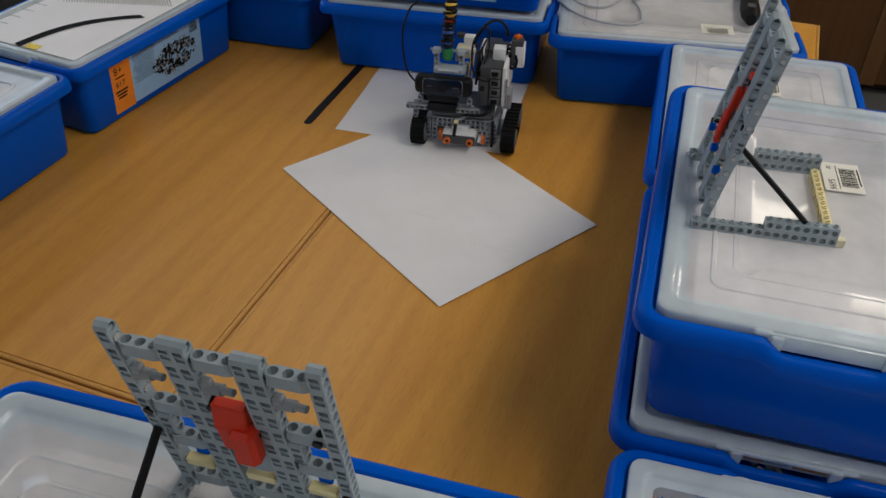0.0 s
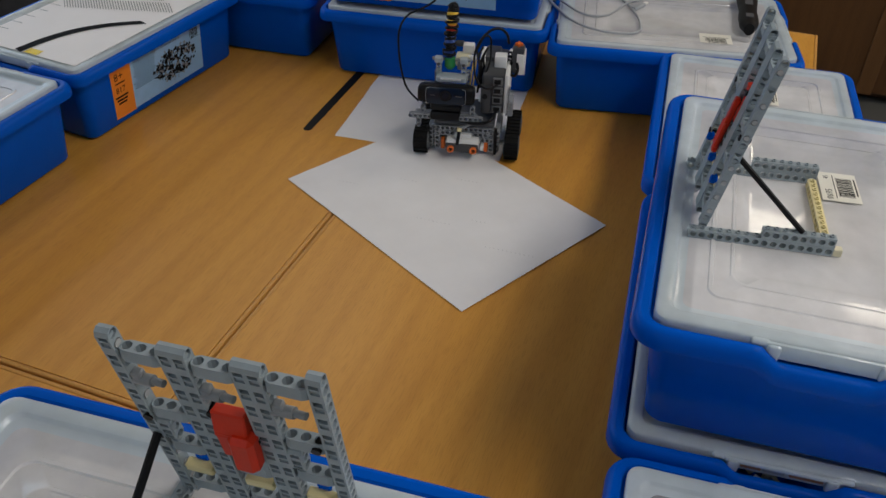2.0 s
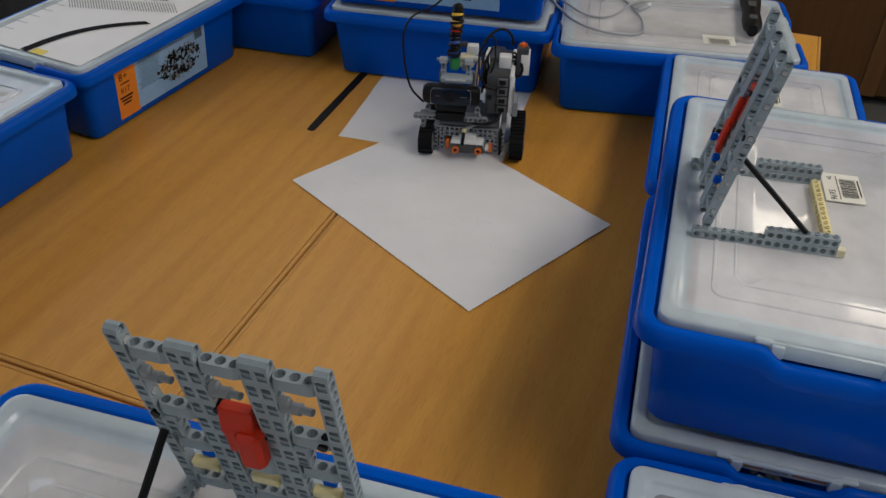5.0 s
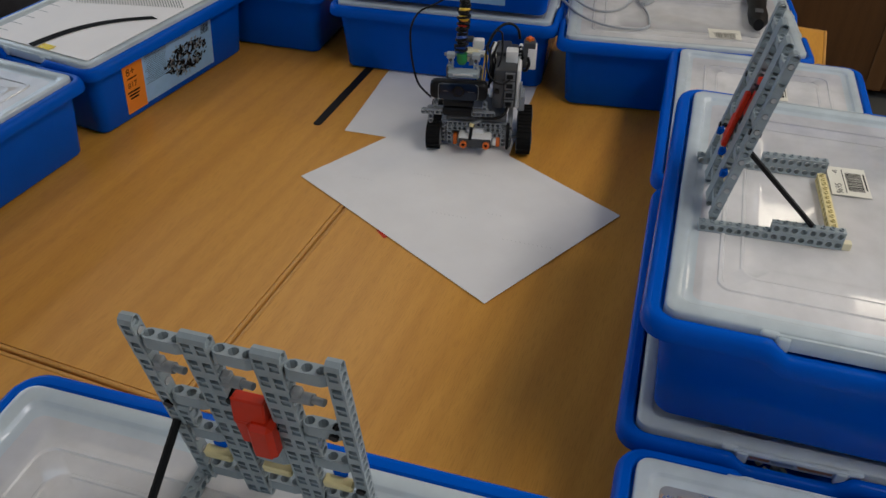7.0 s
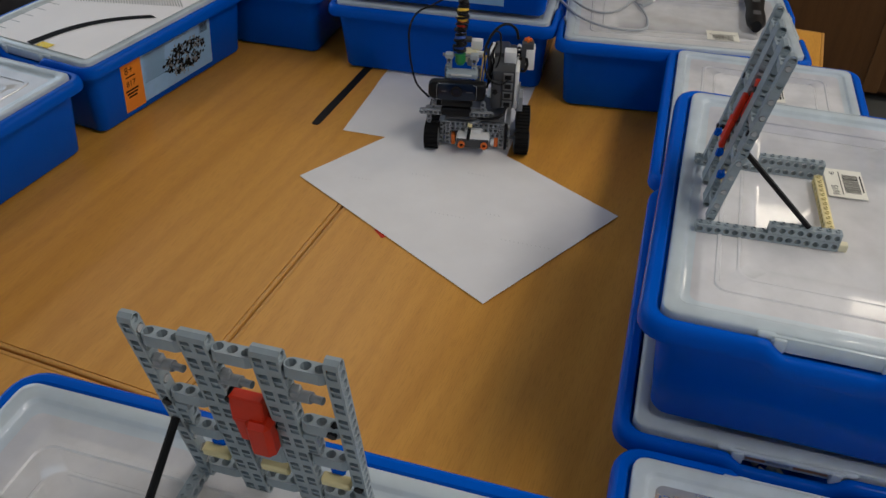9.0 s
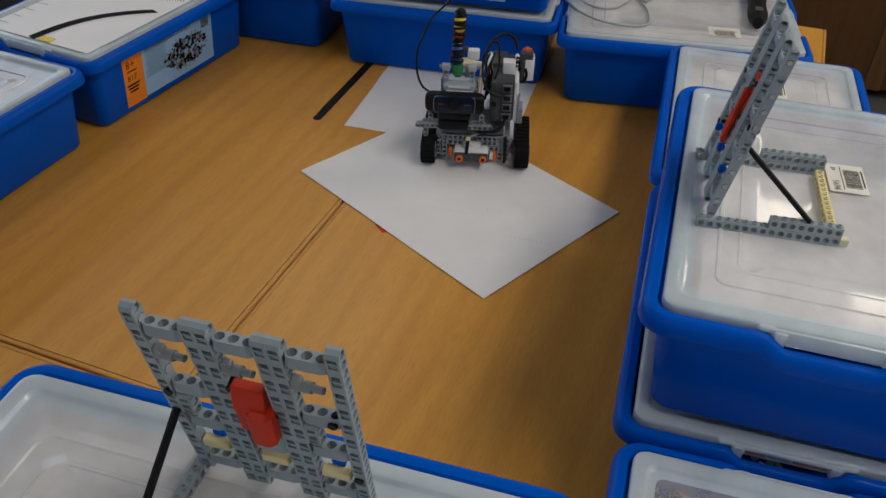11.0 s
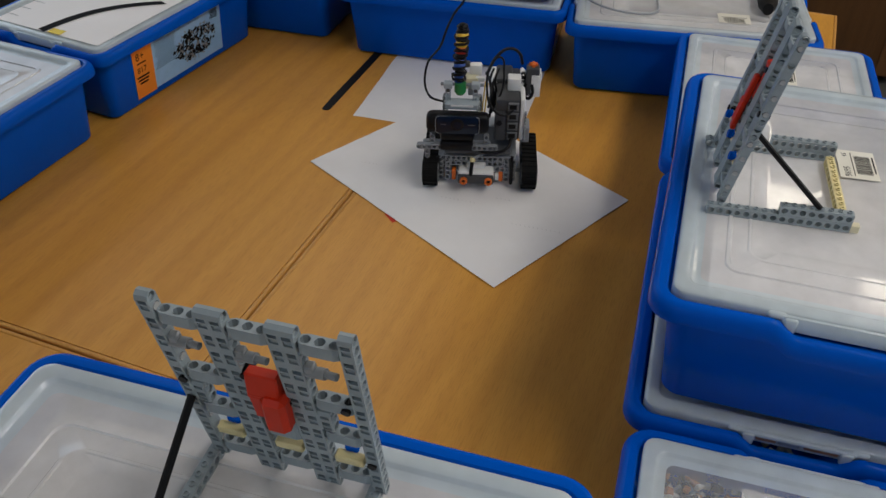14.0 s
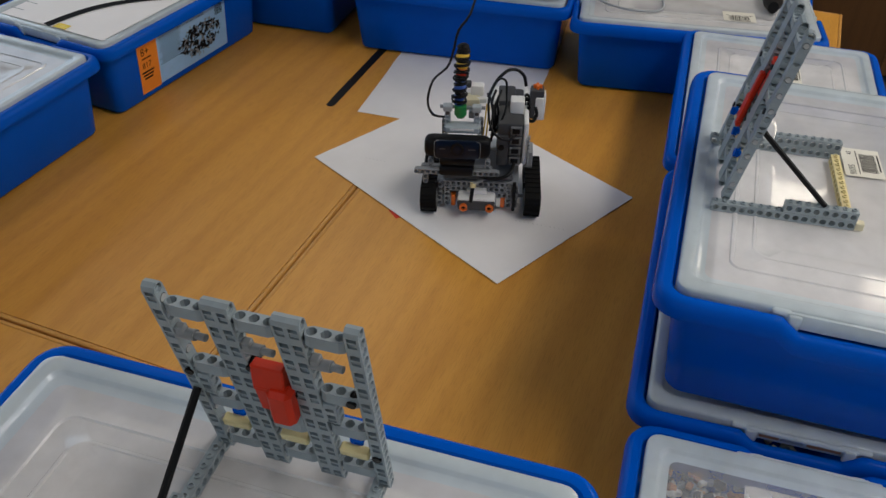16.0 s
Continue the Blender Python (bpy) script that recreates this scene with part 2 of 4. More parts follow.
def tube(name, pts, r, mat, parent=None, label=""):
    cu = bpy.data.curves.new(name, "CURVE")
    cu.dimensions, cu.bevel_depth, cu.bevel_resolution, cu.resolution_u = "3D", r, 2, 6
    sp = cu.splines.new("BEZIER")
    sp.bezier_points.add(len(pts) - 1)
    for bp, co in zip(sp.bezier_points, pts):
        bp.co = co
        bp.handle_left_type = bp.handle_right_type = "AUTO"
    dg_ob = bpy.data.objects.new("tmp", cu)
    scene.collection.objects.link(dg_ob)
    me = bpy.data.meshes.new_from_object(dg_ob.evaluated_get(bpy.context.evaluated_depsgraph_get()))
    bpy.data.objects.remove(dg_ob)
    me.name = name
    me.materials.clear()
    me.materials.append(mat)
    for f in me.polygons:
        f.use_smooth = True
    ob = new(name, me)
    if parent is not None:
        ob.parent = parent
    if label:
        ob["label"] = label
    return ob


def ring(L, W, r, per=16, arc=6):
    """Points of a rounded rectangle, anticlockwise, with side points."""
    pts = []
    hx, hy = L / 2, W / 2
    cs = [(hx - r, hy - r, 0), (-hx + r, hy - r, 90), (-hx + r, -hy + r, 180), (hx - r, -hy + r, 270)]
    for i, (cx, cy, a0) in enumerate(cs):
        for k in range(arc + 1):
            a = radians(a0 + 90 * k / arc)
            pts.append((cx + r * math.cos(a), cy + r * math.sin(a)))
        nx, ny, na = cs[(i + 1) % 4]
        e = (nx + r * math.cos(radians(na)), ny + r * math.sin(radians(na)))
        s = pts[-1]
        for k in range(1, per):
            pts.append((s[0] + (e[0] - s[0]) * k / per, s[1] + (e[1] - s[1]) * k / per))
    return pts


def loft(name, levels, mat, parent, label="", dip=None, caps=(True, True), per=16):
    """Rings (L, W, r, z) skinned into one mesh; dip(x, y) is added to z where the level's fifth value asks for it."""
    verts, faces, count = [], [], 0
    for lv in levels:
        pts = ring(lv[0], lv[1], lv[2], per)
        k = lv[4] if len(lv) > 4 else 0
        count = len(pts)
        verts += [(x, y, lv[3] + (k * dip(x, y) if dip and k else 0)) for x, y in pts]
    for j in range(len(levels) - 1):
        for i in range(count):
            a, b = j * count + i, j * count + (i + 1) % count
            faces.append((a, b, b + count, a + count))
    if caps[0]:
        faces.append(tuple(range(count))[::-1])
    if caps[1]:
        faces.append(tuple(range((len(levels) - 1) * count, len(levels) * count)))
    return mesh(name, verts, faces, mat, parent, label, smooth=True)


def text_mesh(name, words, size, mat, parent, m, label=""):
    cu = bpy.data.curves.new(name, "FONT")
    cu.body, cu.size, cu.extrude, cu.resolution_u = words, size, 0.00005, 2
    tmp = bpy.data.objects.new("tmp", cu)
    scene.collection.objects.link(tmp)
    me = bpy.data.meshes.new_from_object(tmp.evaluated_get(bpy.context.evaluated_depsgraph_get()))
    bpy.data.objects.remove(tmp)
    me.name = name
    me.materials.clear()
    me.materials.append(mat)
    ob = new(name, me)
    ob.parent = parent
    ob.matrix_local = m
    if label:
        ob["label"] = label
    return ob


MOD = 0.008


def beam(n, t=MOD, w=MOD, round_ends=True):
    """A pierced beam of n modules along x from 0, holes along y, thickness t along y, height w along z, centred on y and z."""
    verts, faces = [], []
    k = 8
    for i in range(n):
        cx = (i + 0.5) * MOD
        sq = []
        for j in range(k):
            a = 2 * math.pi * j / k
            x, z = math.cos(a), math.sin(a)
            q = max(abs(x), abs(z))
            px, pz = x / q * MOD / 2, z / q * w / 2
            if round_ends and ((i == 0 and x < -0.1) or (i == n - 1 and x > 0.1)) and abs(z) > 0.1:
                px, pz = x * MOD / 2, z * w / 2
            sq.append((cx + px, pz))
        hole = [(cx + 0.0031 * math.cos(2 * math.pi * j / k), 0.0031 * math.sin(2 * math.pi * j / k)) for j in range(k)]
        b = len(verts)
        for y in (-t / 2, t / 2):
            verts += [(x, y, z) for x, z in sq]
            verts += [(x, y, z) for x, z in hole]
        for j in range(k):
            j2 = (j + 1) % k
            faces.append((b + j, b + j2, b + k + j2, b + k + j))
            faces.append((b + 2 * k + j2, b + 2 * k + j, b + 3 * k + j, b + 3 * k + j2))
            faces.append((b + k + j, b + k + j2, b + 3 * k + j2, b + 3 * k + j))
            inner = (j in (7, 0) and i < n - 1) or (j in (3, 4) and i > 0)
            if not inner:
                faces.append((b + j2, b + j, b + 2 * k + j, b + 2 * k + j2))
    return verts, faces


def studs(verts, faces, n, z0, y=0.0):
    """Hollow studs on top of an n-module brick."""
    k = 10
    for i in range(n):
        cx, b = (i + 0.5) * MOD, len(verts)
        for r, z in ((0.0024, z0), (0.0024, z0 + 0.0017), (0.0015, z0 + 0.0017), (0.0015, z0 + 0.0002)):
            verts += [(cx + r * math.cos(2 * math.pi * j / k), y + r * math.sin(2 * math.pi * j / k), z) for j in range(k)]
        for lv in range(3):
            for j in range(k):
                j2 = (j + 1) % k
                faces.append((b + lv * k + j, b + lv * k + j2, b + lv * k + k + j2, b + lv * k + k + j))
        faces.append(tuple(b + 3 * k + j for j in range(k)))


def brick_beam(n):
    """A square-ended pierced brick along x: holes along y, hollow pockets in its underside (-z)."""
    verts, faces = beam(n, MOD, MOD, True)
    faces = [f for f in faces if not (len(f) == 4 and all(abs(verts[v][2] + MOD / 2) < 1e-7 for v in f))]
    h, q = MOD / 2, 0.0014
    for i in range(n):
        cx, b = (i + 0.5) * MOD, len(verts)
        o, w, ox, ow = (0.0013 if i % 2 == 0 else -0.0013), 0.0021, 0.0, h
        if i in (0, n - 1):
            side = 1 if i == 0 else -1
            o, w, ox, ow = side * 0.002, 0.0016, side * h / 2, h / 2
        for sx, sy, dx, z in ((ow, h, ox, -h), (w, h - q, o, -h), (w, h - q, o, -h + 0.006)):
            verts += [(cx + dx - sx, -sy, z), (cx + dx + sx, -sy, z), (cx + dx + sx, sy, z), (cx + dx - sx, sy, z)]
        for lv in range(2):
            for j in range(4):
                j2 = (j + 1) % 4
                faces.append((b + lv * 4 + j, b + lv * 4 + j2, b + lv * 4 + 4 + j2, b + lv * 4 + 4 + j))
        faces.append((b + 8, b + 9, b + 10, b + 11))
    return verts, faces


BEAMS = {}


def beam_part(name, n, mat, parent, m, stud=False, t=MOD, label=""):
    key = (n, mat.name, stud, t)
    if key not in BEAMS:
        v, f = brick_beam(n) if stud == "pocket" else beam(n, t, 0.0094 if stud else MOD, not stud)
        if stud is True:
            studs(v, f, n, 0.0047)
        ob = mesh(name, v, f, mat)
        bm = bmesh.new()
        bm.from_mesh(ob.data)
        bmesh.ops.remove_doubles(bm, verts=bm.verts, dist=1e-6)
        bm.to_mesh(ob.data)
        bm.free()
        BEAMS[key] = ob.data
        bpy.data.objects.remove(ob)
    ob = new(name, BEAMS[key])
    ob.parent = parent
    ob.matrix_local = m
    if label:
        ob["label"] = label
    return ob


# ---- room ----
TABLE_H = 0.72
FLOOR_Z = -TABLE_H


def slab(name, lo, hi, mat, label="", kind="structure", bevel=0.0, parent=None):
    bm = bmesh.new()
    c = [(a + b) / 2 for a, b in zip(lo, hi)]
    s = [b - a for a, b in zip(lo, hi)]
    block(bm, c, s, bevel)
    ob = part(name, bm, mat, parent, label)
    if kind:
        ob["kind"] = kind
    return ob


slab("floor", (-3.4, -3.2, FLOOR_Z - 0.1), (3.4, 3.6, FLOOR_Z), FLOOR, "dark grey vinyl floor under the tables")
slab("ceiling", (-3.4, -3.2, 2.0), (3.4, 3.6, 2.1), WALL, "plain pale ceiling")


def pierced_wall(name, axis, at, lo, hi, holes):
    """A wall along x (axis x) or y with rectangular openings (a0, a1, z0, z1) in a row."""
    bm = bmesh.new()

    def piece(a0, a1, z0, z1):
        if a1 - a0 < 1e-4 or z1 - z0 < 1e-4:
            return
        c, sz = ((a0 + a1) / 2, (z0 + z1) / 2), (a1 - a0, z1 - z0)
        if axis == "x":
            block(bm, (c[0], at, c[1]), (sz[0], 0.2, sz[1]))
        else:
            block(bm, (at, c[0], c[1]), (0.2, sz[0], sz[1]))
    x = lo
    for a0, a1, z0, z1 in holes:
        piece(x, a0, FLOOR_Z, 2.0)
        piece(a0, a1, FLOOR_Z, z0)
        piece(a0, a1, z1, 2.0)
        x = a1
    piece(x, hi, FLOOR_Z, 2.0)
    return tagged(part(name, bm, WALL), "plain painted wall", "", "", "structure")


pierced_wall("wall_north", "x", 3.3, -3.2, 3.2, [(0.92, 3.08, 0.3, 1.9)])
# the south opening is unseen and only made for the added fill
pierced_wall("wall_south", "x", -3.1, -3.2, 3.2, [(-1.9, 0.7, 0.3, 1.9)])
pierced_wall("wall_west", "y", -3.3, -3.2, 3.4, [(-1.0, 2.4, 0.3, 1.8)])
pierced_wall("wall_east", "y", 3.3, -3.2, 3.4, [(0.0, 2.8, 0.35, 1.9)])

panel = tagged(new("ceiling_panel"), "flat ceiling light panel in a white frame", "ceiling light")
panel.location = (1.2, -0.25, 1.965)
for nm, c, sz in (("frame", (-0.27, 0, 0), (0.03, 1.81, 0.05)), ("frame", (0.27, 0, 0), (0.03, 1.81, 0.05)), ("frame", (0, 0.89, 0), (0.508, 0.03, 0.05)), ("frame", (0, -0.89, 0), (0.508, 0.03, 0.05))):
    bm = bmesh.new()
    block(bm, c, sz, 0.003)
    part(nm, bm, WHITE, panel)

panel_back = copy_thing(panel, pose(1.735, 2.2, 1.965, 0, 0, 90))
panel_left = copy_thing(panel, pose(-1.2, 1.45, 1.965))

# brown cupboard by the wall
cup = tagged(new("cupboard"), "brown wooden cupboard standing by the wall", "cupboard")
cup.location = (1.11, 2.42, FLOOR_Z)
slab("carcass", (-1.1, 0, 0.03), (1.1, 0.45, 1.9), CABINET, parent=cup, kind="", bevel=0.003)
slab("plinth", (-1.08, 0.03, 0), (1.08, 0.42, 0.028), DARK_WOOD, parent=cup, kind="")
for i in range(3):
    x0 = -1.1 + i * 0.735
    slab("door", (x0 + 0.004, -0.02, 0.034), (x0 + 0.726, -0.002, 1.885), CABINET, parent=cup, kind="", bevel=0.003)
for i in (0, 1):
    x0 = -0.37 + i * 0.735
    slab("stile", (x0 - 0.028, -0.032, 0.032), (x0 + 0.028, -0.021, 1.89), STILE, parent=cup, kind="", bevel=0.002)

# ---- tables ----
SX, SY = -0.278, -0.305
for x0, x1, y0, y1 in ((-1.62, SX - 0.0016, SY + 0.0016, 1.14), (SX + 0.0016, 0.412, SY + 0.0016, 1.13), (-1.62, SX - 0.0016, -1.75, SY - 0.0016), (SX + 0.0016, 0.6, -1.75, SY - 0.0016)):
    t_ob = tagged(new("table"), "beech veneer table with rounded solid wood edges", "table", "tables pushed together")
    t_ob.location = ((x0 + x1) / 2, (y0 + y1) / 2, FLOOR_Z)
    w, d = x1 - x0, y1 - y0
    e = 0.0065
    bm = bmesh.new()
    block(bm, (0, 0, TABLE_H - 0.0131), (w - 2 * e - 0.0008, d - 2 * e - 0.0008, 0.0262))
    part("tabletop", bm, BEECH, t_ob)
    for sx in (-1, 1):
        bm = bmesh.new()
        block(bm, (sx * (w / 2 - e / 2), 0, TABLE_H - 0.0132), (e, d, 0.0268), 0.0022, None, 3)
        part("edge_strip", bm, EDGE, t_ob, smooth=True)
        bm = bmesh.new()
        block(bm, (0, sx * (d / 2 - e / 2), TABLE_H - 0.0132), (w - 2 * e - 0.0006, e, 0.0268), 0.0022, None, 3)
        part("edge_strip", bm, EDGE_X, t_ob, smooth=True)
        for sy in (-1, 1):
            bm = bmesh.new()
            rod(bm, (sx * (w / 2 - 0.06), sy * (d / 2 - 0.06), 0.0), (sx * (w / 2 - 0.06), sy * (d / 2 - 0.06), TABLE_H - 0.027), 0.02, seg=16)
            part("leg", bm, DARK_GREY, t_ob, "dark metal leg", True)

# ---- storage boxes ----
BL, BW, BH = 0.440, 0.314, 0.137


def box_dip(x, y):
    # the rim steps down at the latch in the middle of each short side
    if abs(x) > BL / 2 - 0.05 and abs(y) < 0.053:
        return -0.013 * min(1, (0.053 - abs(y)) / 0.016)
    return 0


BOX_MESH = {}


def storage_box(m, label, insert=(-0.174, 0.174, -0.114, 0.112), pieces=None, seed=1, depth=0.042, clear=False, dense=1, slot=False):
    box = tagged(new("storage_box"), label, "storage box", "storage boxes round the table")
    box.matrix_world = m
    L, W, H = BL, BW, BH
    if not BOX_MESH:
        body = loft("tub", [
            (L - 0.078, W - 0.086, 0.012, 0.0), (L - 0.078, W - 0.086, 0.012, 0.0035), (L - 0.057, W - 0.065, 0.014, 0.004), (L - 0.050, W - 0.058, 0.018, 0.008), (L - 0.034, W - 0.036, 0.02, H - 0.021, 1),
            (L - 0.008, W - 0.008, 0.022, H - 0.0205, 1), (L - 0.002, W - 0.002, 0.025, H - 0.0195, 1), (L, W, 0.026, H - 0.0165, 1),
            (L - 0.0015, W - 0.0015, 0.026, H - 0.008, 1), (L - 0.005, W - 0.005, 0.025, H - 0.003, 1), (L - 0.010, W - 0.010, 0.023, H - 0.0006, 1), (L - 0.015, W - 0.015, 0.021, H, 1), (L - 0.022, W - 0.026, 0.018, H - 0.0006, 1),
            (L - 0.025, W - 0.030, 0.017, H - 0.003, 1), (L - 0.026, W - 0.032, 0.016, H - 0.012, 1),
            (L - 0.044, W - 0.044, 0.018, H - 0.03), (L - 0.075, W - 0.075, 0.018, 0.006)], BLUE, None, "", box_dip, per=48)
        z = H - 0.012
        rim = loft("lid_rim", [
            (L - 0.031, W - 0.036, 0.013, z), (L - 0.031, W - 0.036, 0.013, H + 0.0012), (L - 0.032, W - 0.037, 0.0125, H + 0.003), (L - 0.0345, W - 0.0395, 0.012, H + 0.0040), (L - 0.044, W - 0.045, 0.011, H + 0.0042),
            (L - 0.058, W - 0.059, 0.010, H + 0.0040), (L - 0.0605, W - 0.0615, 0.010, H + 0.0032), (L - 0.0635, W - 0.0645, 0.0095, H + 0.0008), (L - 0.066, W - 0.067, 0.009, H + 0.0002), (L - 0.08, W - 0.08, 0.008, H)], LID_RIM, None, "", None, (False, False), per=48)
        lid = loft("lid", [
            (L - 0.08, W - 0.08, 0.008, H),
            (L - 0.118, W - 0.118, 0.012, H), (L - 0.120, W - 0.120, 0.012, H + 0.0016), (L - 0.126, W - 0.126, 0.012, H + 0.0016),
            (L - 0.128, W - 0.128, 0.012, H), (L - 0.162, W - 0.155, 0.014, H), (L - 0.164, W - 0.157, 0.014, H + 0.001), (L - 0.168, W - 0.161, 0.014, H + 0.001), (L - 0.17, W - 0.163, 0.014, H), (L - 0.2, W - 0.18, 0.016, H), (L - 0.203, W - 0.183, 0.016, H - 0.0010)], LID, None, "", None, (False, True), per=48)
        BOX_MESH["lid_rim"] = rim.data
        bpy.data.objects.remove(rim)
        BOX_MESH["tub"], BOX_MESH["lid"] = body.data, lid.data
        bpy.data.objects.remove(body)
        bpy.data.objects.remove(lid)
    for nm, lb in (("tub", "glossy blue plastic tub"), ("lid", "milky translucent lid with raised ridges"), ("lid_rim", "milky raised lid border")):
        ob = new(nm, BOX_MESH[nm])
        ob.parent = box
        ob["label"] = lb
        if clear and nm == "lid":
            ob.material_slots[0].link = "OBJECT"
            ob.material_slots[0].material = LID_CLEAR
    for sx in (-1, 1):
        # latch: a lip that hangs into the step of the rim, with a finger slot and two rounded lugs
        bm = bmesh.new()
        xo = sx * (L / 2 - 0.0125)
        if slot:
            block(bm, (xo - sx * 0.001, 0, H + 0.0002), (0.0045, 0.1, 0.005), 0.0015, None, 2)
        else:
            block(bm, (xo - sx * 0.0015, 0, H - 0.005), (0.0035, 0.1, 0.0155), 0.0015, None, 2)
        for sy in (-1, 1):
            block(bm, (xo, sy * 0.0425, H - 0.006), (0.005, 0.011, 0.015), 0.0022, None, 3)
            block(bm, (xo - sx * 0.004, sy * 0.0535, H - 0.0002), (0.008, 0.016, 0.007), 0.003, None, 3)
        part("latch", bm, LID_RIM, box, "", True)
    if slot:
        # brown and grey beams that show through the finger slot
        for y, ln, mat in ((-0.022, 0.03, TAN), (0.006, 0.02, GREY), (0.026, 0.018, TAN)):
            bm = bmesh.new()
            block(bm, (-(L / 2 - 0.0175), y, H - 0.0055), (0.006, ln, 0.008), 0.001)
            part("stored_beam", bm, mat, box)
    if insert:
        x0, x1, y0, y1 = insert
        bm = bmesh.new()
        block(bm, ((x0 + x1) / 2, (y0 + y1) / 2, H - 0.014), (x1 - x0, y1 - y0, 0.0015))
        part("paper_insert", bm, CARD, box, "white card lying under the lid")
    if pieces:
        x0, x1, y0, y1 = pieces
        rnd = random.Random(seed)
        for mat, cnt in ((GREY, 70), (DARK_GREY, 40), (BLACK, 25), (TAN, 40), (WHITE, 30)):
            bm = bmesh.new()
            for i in range(cnt * dense):
                s = (rnd.uniform(0.004, 0.014), rnd.uniform(0.004, 0.008), rnd.uniform(0.004, 0.007))
                q = Euler((rnd.uniform(-.6, .6), rnd.uniform(-.6, .6), rnd.uniform(0, 3.1))).to_matrix().to_4x4()
                block(bm, (rnd.uniform(x0, x1), rnd.uniform(y0, y1), H - depth + rnd.uniform(-0.012, 0.008)), s, 0.0008, q)
            ob = part("loose_pieces", bm, mat, box)
            ob["kind"] = "stuff"
    return box


def corner_box(x, y, ang, z=0, corner="FL", lengthwise="x", label="", **k):
    """A box whose rim corner stands at (x, y), turned by ang degrees."""
    sx, sy = (BL, BW) if lengthwise == "x" else (BW, BL)
    ox = sx / 2 if "L" in corner else -sx / 2
    oy = sy / 2 if "F" in corner else -sy / 2
    a = radians(ang)
    cx, cy = x + ox * math.cos(a) - oy * math.sin(a), y + ox * math.sin(a) + oy * math.cos(a)
    return storage_box(pose(cx, cy, z, 0, 0, ang + (90 if lengthwise == "y" else 0)), label, **k)


def side_label(box, x0, x1, seed):
    """A printed parts label on the tub's long side that faces local -y: orange panel, pale panel, picture, barcode."""
    tilt = math.degrees(math.atan2(0.011, BH - 0.025))
    z0, z1 = 0.018, BH - 0.0215
    yb = -(BW / 2 - 0.029) - 0.011 * (z0 - 0.004) / (BH - 0.025) - 0.0006
    base = pose((x0 + x1) / 2, yb, z0, 90 + tilt - 0, 0, 0)
    h, w = (z1 - z0) / math.cos(radians(tilt)), x1 - x0
    lab = slab("parts_label", (-w / 2, 0, -0.0004), (w / 2, h, 0.0002), LABEL_BLUE, "pale blue printed parts label", "", 0, box)
    lab.matrix_local = base
    ow = 0.048
    slab("orange_panel", (-w / 2, -0.002, 0.0003), (-w / 2 + ow, h + 0.004, 0.0005), ORANGE_PRINT, "orange label panel", "", 0, lab)
    text_mesh("lettering", "8+", 0.02, INK, lab, pose(-w / 2 + 0.007, h - 0.028, 0.0006))
    text_mesh("lettering", "817", 0.015, INK, lab, pose(-w / 2 + 0.008, h - 0.052, 0.0006))
    rnd = random.Random(seed)
    bm = bmesh.new()
    for i in range(3):
        block(bm, (-w / 2 + 0.02, h - 0.060 - i * 0.0062, 0.0006), (0.03 - 0.005 * i, 0.0034, 0.0002))
    block(bm, (-w / 2 + 0.02, h - 0.034, 0.0006), (0.022, 0.0025, 0.0002))
    block(bm, (-w / 2 + 0.024, h - 0.002, 0.0006), (0.036, 0.0008, 0.0002))
    for i in range(17):
        block(bm, (-w / 2 + ow + 0.034 + rnd.uniform(-.002, .002), h - 0.008 - i * 0.0034, 0.0006), (0.054 + rnd.uniform(-.008, .004), 0.0007, 0.0002))
    for i in range(3):
        block(bm, (-0.002, h - 0.006 - i * 0.003, 0.0006), (0.12, 0.0006, 0.0002))
    for i in range(16):
        block(bm, (w / 2 - 0.03 + i * 0.0014, h - 0.018, 0.0006), (rnd.choice((0.0003, 0.0006)), 0.019, 0.0002))
    tagged(part("small_print", bm, INK, lab), kind="stuff")
    bm = bmesh.new()
    # heap of parts in the picture
    for i in range(190):
        a, rr = rnd.uniform(0, 2 * math.pi), math.sqrt(rnd.random())
        px, py = w / 2 - 0.076 + 0.058 * rr * math.cos(a), h * 0.45 + h * 0.4 * rr * math.sin(a) * (1 - 0.3 * rr)
        block(bm, (px, py, 0.00065), (rnd.uniform(.003, .011), rnd.uniform(.002, .006), 0.0002), 0, Matrix.Rotation(rnd.uniform(0, 3.1), 4, "Z"))
    part("picture", bm, INK, lab)
    bm = bmesh.new()
    for i in range(70):
        a, rr = rnd.uniform(0, 2 * math.pi), math.sqrt(rnd.random())
        px, py = w / 2 - 0.076 + 0.052 * rr * math.cos(a), h * 0.45 + h * 0.35 * rr * math.sin(a)
        block(bm, (px, py, 0.0008), (rnd.uniform(.003, .008), rnd.uniform(.0015, .004), 0.0002), 0, Matrix.Rotation(rnd.uniform(0, 3.1), 4, "Z"))
    part("picture_light", bm, LIGHT_GREY, lab)


